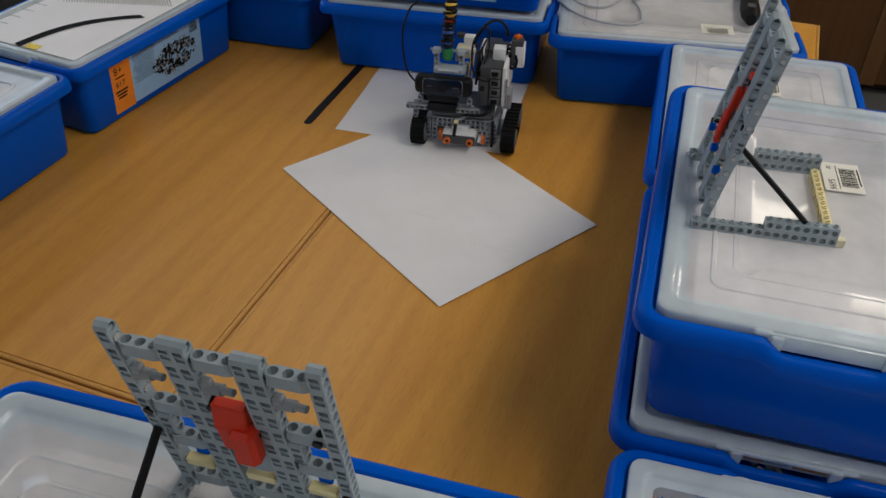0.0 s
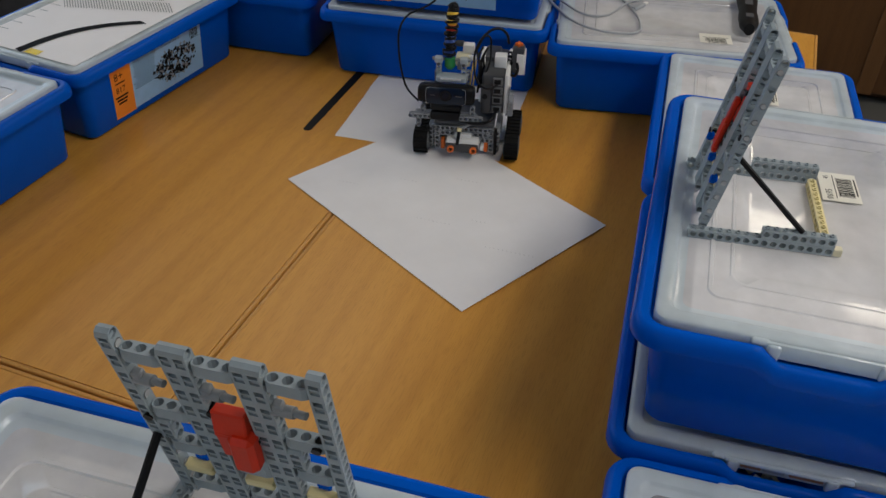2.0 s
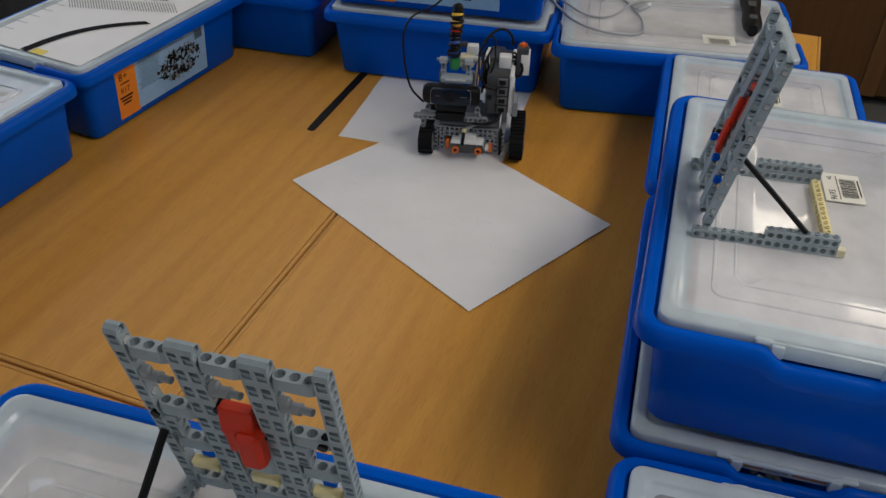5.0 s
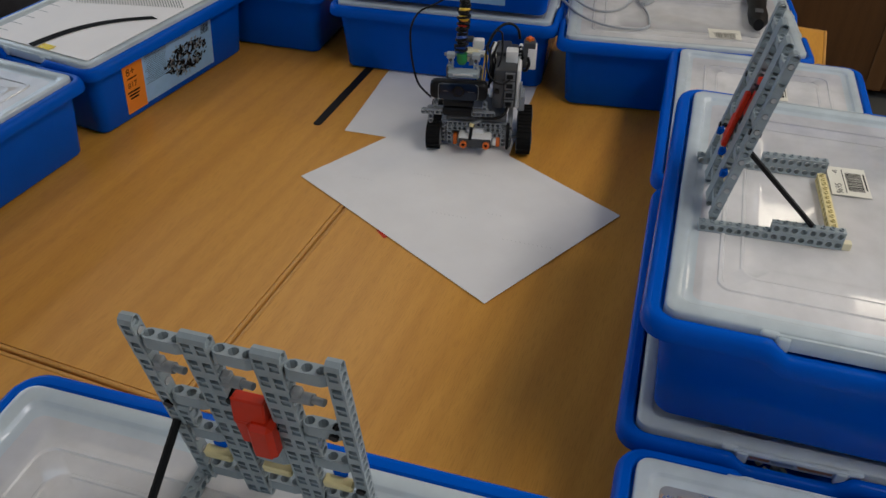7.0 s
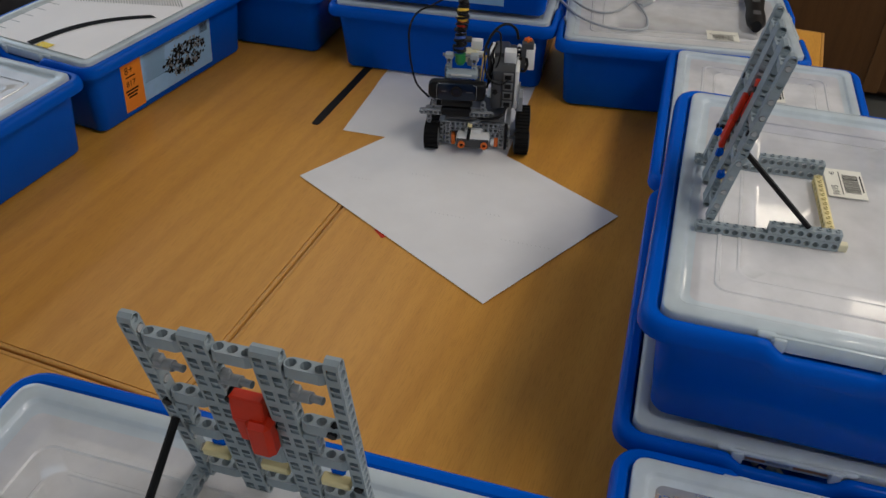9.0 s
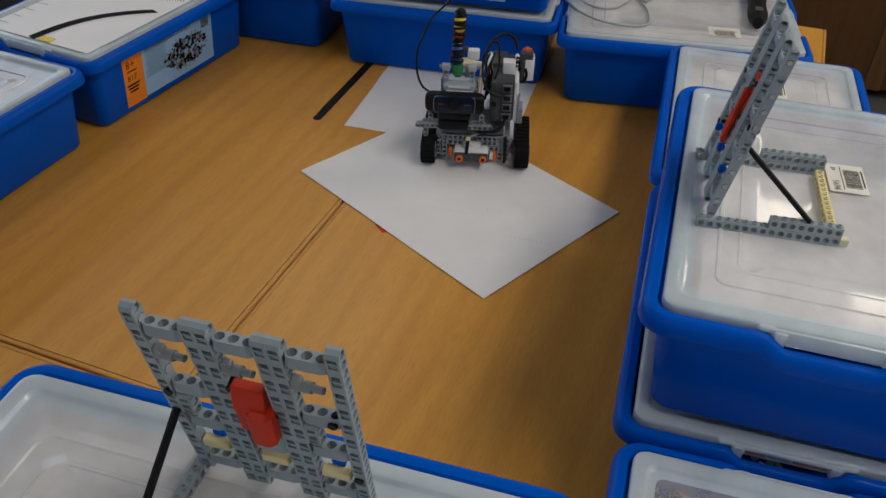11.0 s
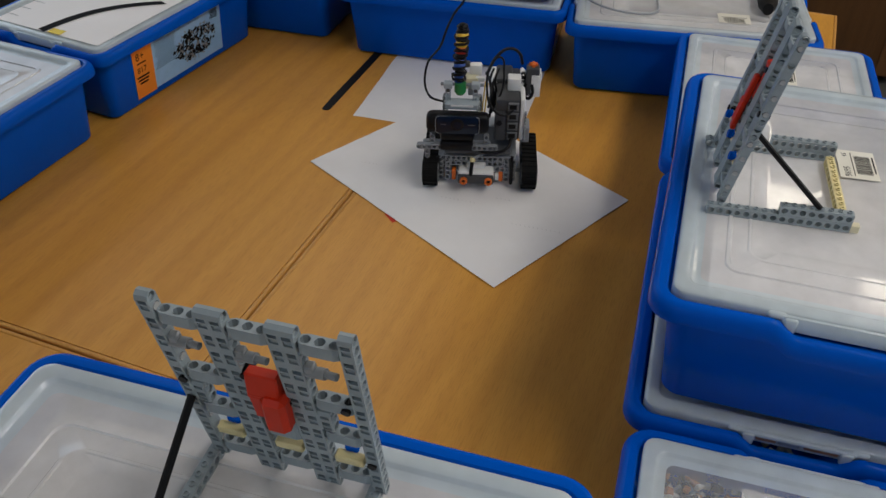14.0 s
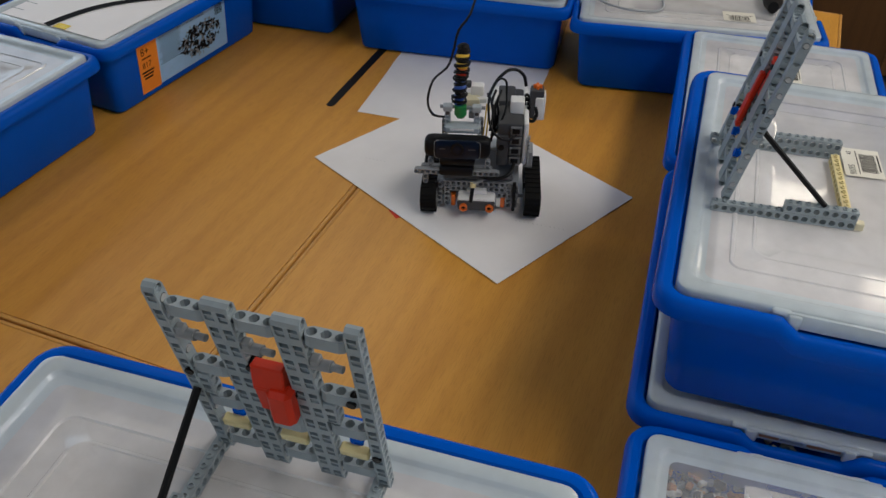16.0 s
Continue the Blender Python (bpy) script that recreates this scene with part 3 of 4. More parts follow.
def lid_sticker(box, x, y, ang, words, small, scale=1.0):
    lab = slab("sticker", (-0.031 * scale, -0.022 * scale, 0), (0.031 * scale, 0.022 * scale, 0.0003), STICKER, "off-white barcode sticker", "", 0, box)
    lab.matrix_local = pose(x, y, BH + 0.001, 0, 0, ang)
    s = scale
    if words:
        text_mesh("lettering", words, 0.011 * s, INK, lab, pose(-0.028 * s, 0.009 * s, 0.0004))
        text_mesh("lettering", small, 0.008 * s, INK, lab, pose(0.016 * s, 0.01 * s, 0.0004))
    rnd = random.Random(4)
    bm = bmesh.new()
    x0 = -0.02 * s
    while x0 < 0.02 * s:
        wd = rnd.choice((0.0006, 0.001, 0.0016)) * s
        block(bm, (x0, -0.007 * s, 0.0004), (wd, 0.018 * s, 0.0002))
        x0 += wd + rnd.choice((0.0007, 0.0012)) * s
    block(bm, (0, 0.005 * s, 0.0004), (0.05 * s, 0.0009 * s, 0.0002))
    block(bm, (0.002 * s, -0.019 * s, 0.0004), (0.036 * s, 0.0016 * s, 0.0002))
    part("barcode", bm, INK, lab)


box_cb = corner_box(-0.509, 0.534, 7.7, 0, "FL", "x", "blue storage box with another box stacked on it")
box_cb2 = corner_box(-0.512, 0.537, 7.7, BH + 0.0045, "FL", "x", "blue storage box with parts label, stacked on another")
side_label(box_cb2, -0.125, 0.12, 3)
box_fb = corner_box(-0.0632, 0.546, 11, 0, "FL", "x", "blue storage box with milky lid under a grey cable", insert=(-0.185, 0.185, -0.125, 0.09))
box_nw = corner_box(-0.541, 0.569, 4.5, 0, "FR", "x", "blue storage box standing at the back of the table")
box_lb = corner_box(-0.727, 0.135, -5, 0, "FR", "y", "blue storage box with parts label and a printed mat", insert=(-0.19, 0.19, -0.132, 0.132))
side_label(box_lb, -0.137, 0.1, 5)
box_lb2 = corner_box(-0.723, 0.133, -1.5, 0, "BR", "y", "blue storage box with a plain milky lid")
box_c = corner_box(0.2117, -0.2715, 5.2, 0, "FL", "y", "blue storage box under another stacked box", insert=None, pieces=(-0.19, 0.16, -0.13, 0.13), seed=3, slot=True)
box_d = corner_box(0.2115, -0.2665, 4.1, BH + 0.0045, "FL", "y", "blue storage box with sticker and brick gate on its lid", insert=(-0.172, 0.085, -0.124, 0.108), pieces=(0.092, 0.185, -0.125, 0.125), seed=5, depth=0.03)
box_e = corner_box(0.1670, 0.171, 5.4, 0, "FL", "y", "blue storage box with white card under its lid", insert=(-0.18, 0.165, -0.122, 0.122), pieces=(-0.17, 0.18, -0.13, 0.13), seed=6)
box_f = corner_box(0.217, -0.2745, 5, 0, "BL", "y", "blue storage box full of small grey pieces", insert=(-0.16, 0.184, -0.13, 0.05), pieces=(0.08, 0.185, 0.05, 0.135), seed=8, depth=0.022, clear=True, dense=2)
box_g0 = corner_box(-0.2190, -0.4925, 5.0, 0, "BL", "x", "blue storage box under another stacked box", insert=None)
box_g = corner_box(-0.2190, -0.4905, 5.0, BH + 0.0045, "BL", "x", "blue storage box with a brick gate on its milky lid", insert=(-0.174, 0.174, -0.114, 0.112))
lid_sticker(box_d, 0.051, -0.024, 4, "9695", "45", 0.86)
lid_sticker(box_fb, 0.074, -0.07, 0, "", "", 0.9)
lid_sticker(box_e, 0.086, -0.011, 2, "", "", 0.86)

# printed mat lying in the recess of the labelled box's lid
slab("printed_mat", (-0.186, -0.122, BH + 0.0016), (0.178, 0.116, BH + 0.0024), CARD, "white printed mat with a black curve", "", 0, box_lb)
bm = bmesh.new()
for i in range(24):
    a0, a1 = i / 24, (i + 1) / 24

    def arc(s, o):
        x = -0.186 + 0.187 * s
        return (x + o * 0.3, 0.006 - 0.021 * s - 0.085 * s ** 3 + o, BH + 0.0032)
    vs = [bm.verts.new(arc(a0, -0.009)), bm.verts.new(arc(a1, -0.009)), bm.verts.new(arc(a1, 0.009)), bm.verts.new(arc(a0, 0.009))]
    bm.faces.new(vs)
part("black_line", bm, INK, box_lb, "curved black printed line")
bm = bmesh.new()
for i in range(40):
    f = 0.004 + i * 0.0053
    block(bm, (-0.0164 + 0.34 * f + 0.021, 0.092 - 0.94 * f + 0.008, BH + 0.0031), (0.048, 0.0016, 0.0002), 0, Matrix.Rotation(radians(48), 4, "Z"))
part("hatching", bm, INK_GREY, box_lb, "printed diagonal hatching")
text_mesh("lettering", "TEST PAD 8", 0.017, INK, box_lb, pose(-0.0164 + 0.34 * 0.185 + 0.062, 0.092 - 0.94 * 0.185 + 0.022, BH + 0.0036, 0, 0, 110))
bm = bmesh.new()
block(bm, (-0.178, -0.022, BH + 0.0034), (0.016, 0.028, 0.0004))
part("yellow_spot", bm, YELLOW_PRINT, box_lb, "yellow printed patch")
bm = bmesh.new()
for i in range(9):
    block(bm, (-0.16 + i * 0.03, 0.105, BH + 0.0031), (0.0012, 0.03, 0.0002))
tagged(part("ruler_marks", bm, LIGHT_GREY, box_lb), kind="stuff")

# faint table print on the card under the lid of the back box
bm = bmesh.new()
rnd = random.Random(12)
for j in range(7):
    y = -0.118 + j * 0.031
    block(bm, (0, y, BH - 0.0129), (0.35, 0.0012, 0.0003))
    for i in range(9):
        if rnd.random() < 0.75:
            block(bm, (-0.165 + i * 0.041, y + 0.014, BH - 0.0129), (rnd.uniform(0.012, 0.026), 0.004, 0.0003))
for i in range(10):
    block(bm, (-0.175 + i * 0.038, -0.014, BH - 0.0129), (0.0012, 0.2, 0.0003))
tagged(part("insert_print", bm, INK_GREY, box_fb), kind="stuff")

# dark pieces that lie against the underside of the near lid, and a pen stroke on its card
bm = bmesh.new()
rnd = random.Random(21)
for cx, cy in ((-0.0504, 0.0995), (-0.0484, 0.0762), (0.009, 0.0893), (0.05, 0.1), (-0.1645, 0.1145)):
    for i in range(4):
        q = Matrix.Rotation(rnd.uniform(0, 3.1), 4, "Z")
        block(bm, (cx + rnd.uniform(-.007, .007), cy + rnd.uniform(-.005, .005), BH - 0.0085), (rnd.uniform(.006, .013), rnd.uniform(.004, .007), 0.006), 0.001, q)
tagged(part("loose_pieces", bm, DARK_GREY, box_g), kind="stuff")
bm = bmesh.new()
block(bm, (-0.1167, 0.087, BH - 0.0128), (0.0014, 0.032, 0.0003))
part("pen_stroke", bm, BLUE, box_g, "faint blue pen stroke")

# ---- papers, tape, tag ----
def sheet(name, w, h, label, crease=None):
    verts, faces = [], []
    nx, ny = 20, 28
    for j in range(ny + 1):
        for i in range(nx + 1):
            z = 0.0009 + 0.0008 * noise.noise((i * 0.35, j * 0.35, 3))
            if crease is not None:
                z += 0.002 * max(0, 1 - abs(h * j / ny - crease) / 0.03)
            verts.append((w * i / nx, h * j / ny, z))
    for j in range(ny):
        for i in range(nx):
            a = j * (nx + 1) + i
            faces.append((a, a + 1, a + nx + 2, a + nx + 1))
    b = len(verts)
    verts += [(x, y, z + 0.0003) for x, y, z in verts]
    faces += [tuple(v + b for v in f) for f in faces]
    ob = mesh(name, verts, faces, PAPER, None, "", True)
    return tagged(ob, label, "paper")


paper = sheet("paper_sheet", 0.297, 0.42, "large white paper sheet lying on the table")
paper2 = sheet("paper_sheet", 0.297, 0.42, "white paper sheet tucked under the blue box", 0.2)
paper2.matrix_world = pose(-0.381, 0.339, -0.0006, 0, 0, 5.5)

# faint dotted rows printed on the large sheet
bm = bmesh.new()
rnd = random.Random(31)
for x0, y0, cnt in ((0.06, 0.36, 6), (0.14, 0.30, 5), (0.09, 0.20, 9), (0.15, 0.14, 4), (0.12, 0.08, 12), (0.21, 0.24, 6)):
    for i in range(cnt):
        block(bm, (x0 + 0.0065 * i * 0.5, y0 - 0.0065 * i * 0.86, 0.0021), (0.0012, rnd.uniform(0.002, 0.004), 0.0001), 0, Matrix.Rotation(radians(-30), 4, "Z"))
tagged(part("faint_marks", bm, FAINT, paper), kind="stuff")

bm = bmesh.new()
outline = [(-0.0072, 0.004), (-0.0045, 0.0008), (0.0, 0.0), (0.0052, 0.0012), (0.008, 0.005), (0.0083, 0.05), (0.0081, 0.15), (0.0083, 0.25), (-0.0083, 0.25), (-0.0081, 0.15), (-0.0084, 0.05)]
low = [bm.verts.new((x, y, 0.0002)) for x, y in outline]
top = [bm.verts.new((x, y, 0.0008)) for x, y in outline]
bm.faces.new(top)
bm.faces.new(low[::-1])
for i in range(len(outline)):
    j = (i + 1) % len(outline)
    bm.faces.new((low[i], low[j], top[j], top[i]))
tape = tagged(part("tape_strip", bm, TAPE), "strip of black tape stuck on the table", "tape")
tape.matrix_world = pose(-0.437, 0.337, 0, 0, 0, 1.8)
bm = bmesh.new()
block(bm, (0, 0, 0.0004), (0.024, 0.013, 0.0003))
tag = tagged(part("red_tape_mark", bm, RED), "small red tape mark on the table", "tape")
tag.matrix_world = pose(-0.193, 0.092, 0, 0, 0, -38)

# ---- things on the boxes ----
cable = tube("grey_cable", [(-0.18, 0.84, 0.146), (-0.118, 0.748, 0.1445), (-0.083, 0.701, 0.1435), (-0.046, 0.658, 0.1435), (0.001, 0.636, 0.1425), (0.043, 0.634, 0.1425), (0.074, 0.655, 0.1410), (0.073, 0.693, 0.1405), (0.053, 0.748, 0.1405), (0.02, 0.80, 0.1405),
    (-0.03, 0.85, 0.1405), (-0.10, 0.86, 0.142), (-0.14, 0.81, 0.146), (-0.11, 0.761, 0.1485), (-0.072, 0.721, 0.1465), (-0.034, 0.701, 0.1415), (-0.003, 0.705, 0.1405), (0.017, 0.737, 0.1405), (0.03, 0.77, 0.1445), (0.06, 0.82, 0.142)], 0.0023, CABLE_GREY)
tagged(cable, "loose loop of grey cable on a storage box", "cable")
plug = tagged(new("cable_plug"), "grey plastic cable plug on the lid", "plug")
plug.matrix_world = pose(0.055, 0.775, 0.142, 0, 0, 65)
bm = bmesh.new()
block(bm, (0, 0, 0), (0.034, 0.011, 0.007), 0.002, None, 2)
part("plug_body", bm, CABLE_GREY, plug, "", True)
bm = bmesh.new()
block(bm, (0.022, 0, 0), (0.012, 0.008, 0.004), 0.0008)
part("plug_tip", bm, WHITE, plug)

remote = tagged(new("handheld_presenter"), "black handheld presenter lying on a storage box", "remote control")
remote.matrix_world = pose(0.252, 0.80, BH + 0.0045, 0, 0, 6)
bm = bmesh.new()
prof = [(-0.085, 0.009), (-0.07, 0.0165), (-0.04, 0.0185), (0.0, 0.016), (0.04, 0.019), (0.075, 0.021), (0.09, 0.014)]
k = 14
rings = []
for yy, r in prof:
    rings.append([bm.verts.new((r * math.cos(2 * math.pi * j / k), yy, 0.011 + 0.011 * math.sin(2 * math.pi * j / k))) for j in range(k)])
for a, b in zip(rings, rings[1:]):
    for j in range(k):
        bm.faces.new((a[j], a[(j + 1) % k], b[(j + 1) % k], b[j]))
bm.faces.new(rings[0][::-1])
bm.faces.new(rings[-1])
bmesh.ops.recalc_face_normals(bm, faces=bm.faces)
part("shell", bm, BLACK, remote, "", True)
bm = bmesh.new()
block(bm, (0, -0.045, 0.0222), (0.014, 0.018, 0.0015), 0.0005)
part("button", bm, DARK_GREY, remote)
bm = bmesh.new()
block(bm, (0, 0.02, 0.022), (0.014, 0.024, 0.0015), 0.0005)
part("button", bm, DARK_GREY, remote)

# dark bag behind the left boxes
bag = tagged(new("black_bag"), "dark cloth bag lying behind the boxes", "bag")
bag.matrix_world = pose(-1.3, 0.5, 0.0, 0, 0, 20)
bm = bmesh.new()
bmesh.ops.create_icosphere(bm, subdivisions=4, radius=1)
for v in bm.verts:
    d = 1 + 0.18 * noise.noise(v.co * 2.2) + 0.06 * noise.noise(v.co * 6)
    v.co = Vector((v.co.x * 0.13 * d, v.co.y * 0.2 * d, max(0, 0.07 + v.co.z * 0.08 * d)))
part("bag_body", bm, CLOTH, bag, "", True)
tube("bag_strap", [(-0.1, -0.1, 0.1), (0.0, -0.14, 0.17), (0.08, -0.08, 0.12)], 0.006, BLACK, bag)


# ---- brick gates ----
STAND = Matrix(((0, 1, 0, 0), (0, 0, 1, 0), (1, 0, 0, 0), (0, 0, 0, 1)))


def brick_gate(m, label, near=-0.6, shift=0.0):
    g = tagged(new("brick_gate"), label, "toy gate", "brick gates on the boxes")
    g.matrix_world = m
    lean = pose(0, 0, 0, 10.6) @ pose(shift * MOD, 0, 0)
    n_up = 22

    def col(u, v0, n, mat=GREY, y=0.0):
        # upright brick: holes run sideways, the hollow underside faces back
        beam_part("upright_brick", n, mat, g, lean @ pose((u + 0.5) * MOD, y, v0 * MOD) @ STAND, "pocket")

    def bar(u, v, n, mat=GREY, y=0.0, name="cross_beam"):
        beam_part(name, n, mat, g, lean @ pose(u * MOD, y, (v + 0.5) * MOD, 80))
    col(0, 0.9, n_up)
    col(14, 0.7, n_up)
    # pins and plugs in the sideways holes of the outer upright
    for i in range(2, n_up - 1):
        if i in (9, 10, 11, 18):
            continue
        shiny = i % 2 == 0
        key = ("pin", shiny)
        if key not in BEAMS:
            bm = bmesh.new()
            rod(bm, (-0.0044 if shiny else -0.00403, 0, 0), (0.0044 if shiny else 0.00403, 0, 0), 0.0024 if shiny else 0.0031, None, 12)
            ob = part("pin", bm, PIN if shiny else GREY, None, "", True)
            BEAMS[key] = ob.data
            bpy.data.objects.remove(ob)
        ob = new("silver_pin" if shiny else "plug", BEAMS[key])
        ob.parent = g
        ob.matrix_local = lean @ pose(0.5 * MOD, 0, (0.9 + i + 0.5) * MOD)
    for u in (4, 5, 9, 10):
        col(u, 0.3, n_up)
    for u0 in (1, 6, 11):
        bar(u0, 20.2, 3)
        bar(u0, 2.4, 3)
    for u0 in (1, 11):
        bar(u0, 13.3, 3)
        bar(u0, 8.6, 3)
        # short upright that makes the small window
        col(u0, 9.8, 3)
    bar(6, 9.8, 3)
    # filler beams behind the red block
    for v in (7.4, 8.6):
        bar(6, v, 3)
    # grey axle pins that lie across the openings at the back
    for u in (1.0, 6.0, 11.0):
        bm = bmesh.new()
        rod(bm, (u * MOD - 0.001, -0.001, 17.6 * MOD), (u * MOD + 0.012, -0.002, 17.9 * MOD), 0.0034, seg=10)
        rod(bm, (u * MOD + 0.012, -0.002, 17.9 * MOD), (u * MOD + 0.019, -0.003, 18.05 * MOD), 0.0022, seg=10)
        block(bm, (u * MOD + 0.003, -0.001, 18.1 * MOD), (0.006, 0.006, 0.007), 0.001)
        ob = part("axle_pin", bm, LIGHT_GREY, g, "light grey axle pin", True)
        ob.matrix_local = lean
    # pale yellow and blue bushes low in the gate
    for u in (2.5, 7.5, 12.5):
        bm = bmesh.new()
        block(bm, (u * MOD, -0.001, 5.7 * MOD), (0.019, 0.007, 0.0065), 0.001)
        ob = part("yellow_connector", bm, YELLOW, g, "pale yellow connector")
        ob.matrix_local = lean
    for u in (2.5, 7.5, 12.5):
        bm = bmesh.new()
        rod(bm, (u * MOD, 0.003, 6.1 * MOD), (u * MOD, 0.0075, 6.1 * MOD), 0.004, seg=10)
        block(bm, (u * MOD, 0.003, 6.3 * MOD), (0.009, 0.003, 0.005), 0.001)
        ob = part("blue_pin", bm, BLUE, g, "bright blue pin", True)
        ob.matrix_local = lean
    # red block, stepped, standing out at the back, and a thin red plate in front
    bm = bmesh.new()
    block(bm, (7.4 * MOD, -0.0030, 14.8 * MOD), (0.0200, 0.008, 0.020), 0.0010, pose(0, 0, 0, -12))
    block(bm, (7.45 * MOD, -0.0040, 12.6 * MOD), (0.0200, 0.009, 0.026), 0.0010)
    block(bm, (8.2 * MOD, -0.0080, 12.4 * MOD), (0.0155, 0.012, 0.030), 0.003, pose(0, 0, 0, -6))
    ob = part("red_block", bm, RED, g, "stepped red plastic block")
    ob.matrix_local = lean
    bm = bmesh.new()
    block(bm, (7.5 * MOD, 0.0065, 10.6 * MOD), (0.008, 0.005, 0.058), 0.001)
    block(bm, (7.5 * MOD, 0.0075, 9.4 * MOD), (0.014, 0.004, 0.026), 0.001)
    ob = part("red_plate", bm, RED, g, "thin red plate")
    ob.matrix_local = lean
    for u, v in ((6.2, 15.6), (8.9, 13.2), (13.4, 13.8), (0.6, 13), (14.4, 6)):
        bm = bmesh.new()
        rod(bm, (u * MOD, -0.0052, v * MOD), (u * MOD, 0.0052, v * MOD), 0.003, seg=8)
        ob = part("black_pin", bm, BLACK, g, "black friction pin", True)
        ob.matrix_local = lean
    # support frame: two studded bricks running back, joined by a pale yellow one
    for u in (near, 14.3):
        x = (u + 0.5) * MOD
        run = pose(x, 0.010, 0.0048, 0, 0, -90)
        beam_part("base_brick", 16, GREY, g, run, True)
        beam_part("top_brick", 8, GREY, g, pose(x, -0.054, 0.0145, 0, 0, -90), True)
    beam_part("yellow_brick", 12, YELLOW, g, pose(0.0125, -0.1125, 0.0048 + 0.0), True, label="pale yellow studded brick")
    bm = bmesh.new()
    block(bm, ((near + 0.5) * MOD, -0.122, 0.0040), (0.0072, 0.008, 0.0078), 0.0006)
    part("end_plate", bm, CREAM, g, "cream end plate")
    bm = bmesh.new()
    rod(bm, ((near + 0.5) * MOD, -0.088, 0.020), (0.0045 + shift * MOD, -0.0195, 0.083), 0.0027, seg=8)
    part("black_axle", bm, BLACK, g, "long black axle strut", True)
    return g


gate_a = brick_gate(pose(-0.0358, -0.5286, 2 * BH + 0.0047, 0, 0, 5.4), "grey brick gate with red block on a storage box", 0.0, 0.8)
gate_b = brick_gate(pose(0.2485, -0.1156, 2 * BH + 0.0047, 0, 0, 98.1), "grey brick gate with red plate beside a barcode sticker", -0.9, 0.1)


# ---- robot ----
robot = tagged(new("toy_robot"), "grey brick-built robot with webcam on black tracks", "robot")
YO = 0.005
XO = 0.006


OFF = [0.0, 0.0, 0.0]


def at(x, y, z):
    """Where the next group of robot parts sits."""
    OFF[:] = (x, y, z)


def P(x, y, z):
    return (x + XO + OFF[0], y + YO + OFF[1], z + OFF[2])


def rpart(name, mat, label="", parent=None, smooth=False, blocks=(), rods=()):
    bm = bmesh.new()
    for c, s, *b in blocks:
        block(bm, P(*c), s, b[0] if b else 0.0006, b[1] if len(b) > 1 else None, 2 if (b and b[0] > 0.0015) else 1)
    for a, b, r, *k in rods:
        rod(bm, P(*a), P(*b), r, k[0] if k else None, 14)
    return part(name, bm, mat, robot if parent is None else parent, label, smooth)


def track_path(u, length, r0, r1):
    """Point and tangent angle at u (0..1) round a track with front wheel r0 and back wheel r1."""
    per = [length, math.pi * r1, length, math.pi * r0]
    s = u * sum(per)
    if s < per[0]:
        return (s, 2 * r0 + (2 * r1 - 2 * r0) * s / length, 0.0)
    s -= per[0]
    if s < per[1]:
        a = s / r1
        return (length + r1 * math.sin(a), r1 + r1 * math.cos(a), -a)
    s -= per[1]
    if s < per[2]:
        return (length - s, 0.0, math.pi)
    s -= per[2]
    a = s / r0
    return (-r0 * math.sin(a), r0 - r0 * math.cos(a), math.pi - a)


for side in (-1, 1):
    xc, wd, ln, r0, r1 = side * 0.0763 + 0.0046, 0.023, 0.078, 0.0198, 0.0198
    yf = -0.002
    tr = new("track_unit")
    tr.parent = robot
    N = 34
    verts, faces = [], []
    for i in range(N):
        y, z, a = track_path(i / N, ln, r0 + 0.002, r1 + 0.002)
        yi, zi, _ = track_path(i / N, ln, r0 - 0.001, r1 - 0.001)
        zi += 0.003
        for dx, yy, zz in ((-wd / 2, y, z), (wd / 2, y, z), (wd / 2, yi, zi), (-wd / 2, yi, zi)):
            verts.append(P(xc + dx, yf + yy, zz + 0.0015))
    for i in range(N):
        b, c = i * 4, ((i + 1) % N) * 4
        for j in range(4):
            faces.append((b + j, b + (j + 1) % 4, c + (j + 1) % 4, c + j))
    band = mesh("tread_band", verts, faces, RUBBER, tr, "black rubber tread")
    bm = bmesh.new()
    for i in range(26):
        y, z, a = track_path((i + 0.3) / 26, ln, r0 + 0.0026, r1 + 0.0026)
        block(bm, P(xc, yf + y, z + 0.0009), (wd, 0.0032, 0.0022), 0.0003, Matrix.Rotation(a, 4, "X"))
    lugs = part("tread_pattern", bm, RUBBER, tr)
    for yy, r in ((yf, r0), (yf + ln, r1)):
        bm = bmesh.new()
        rod(bm, P(xc - wd / 2 - 0.001, yy, r0 + 0.003), P(xc + wd / 2 + 0.001, yy, r0 + 0.003), r - 0.002, seg=20)
        rod(bm, P(xc - wd / 2 - 0.002, yy, r0 + 0.003), P(xc + wd / 2 + 0.002, yy, r0 + 0.003), 0.005, seg=10)
        for k2 in range(6):
            a = k2 * math.pi / 3
            rod(bm, P(xc - wd / 2 - 0.0016, yy + 0.0105 * math.cos(a), r0 + 0.003 + 0.0105 * math.sin(a)), P(xc + wd / 2 + 0.0016, yy + 0.0105 * math.cos(a), r0 + 0.003 + 0.0105 * math.sin(a)), 0.003, seg=8)
        part("track_wheel", bm, TRACK_GREY, tr, "grey track wheel", True)


def rbeam(n, mat, x, y, z, turn=(0, 0, 0), name="beam", stud=False):
    return beam_part(name, n, mat, robot, pose(*P(x, y, z), *turn), stud)


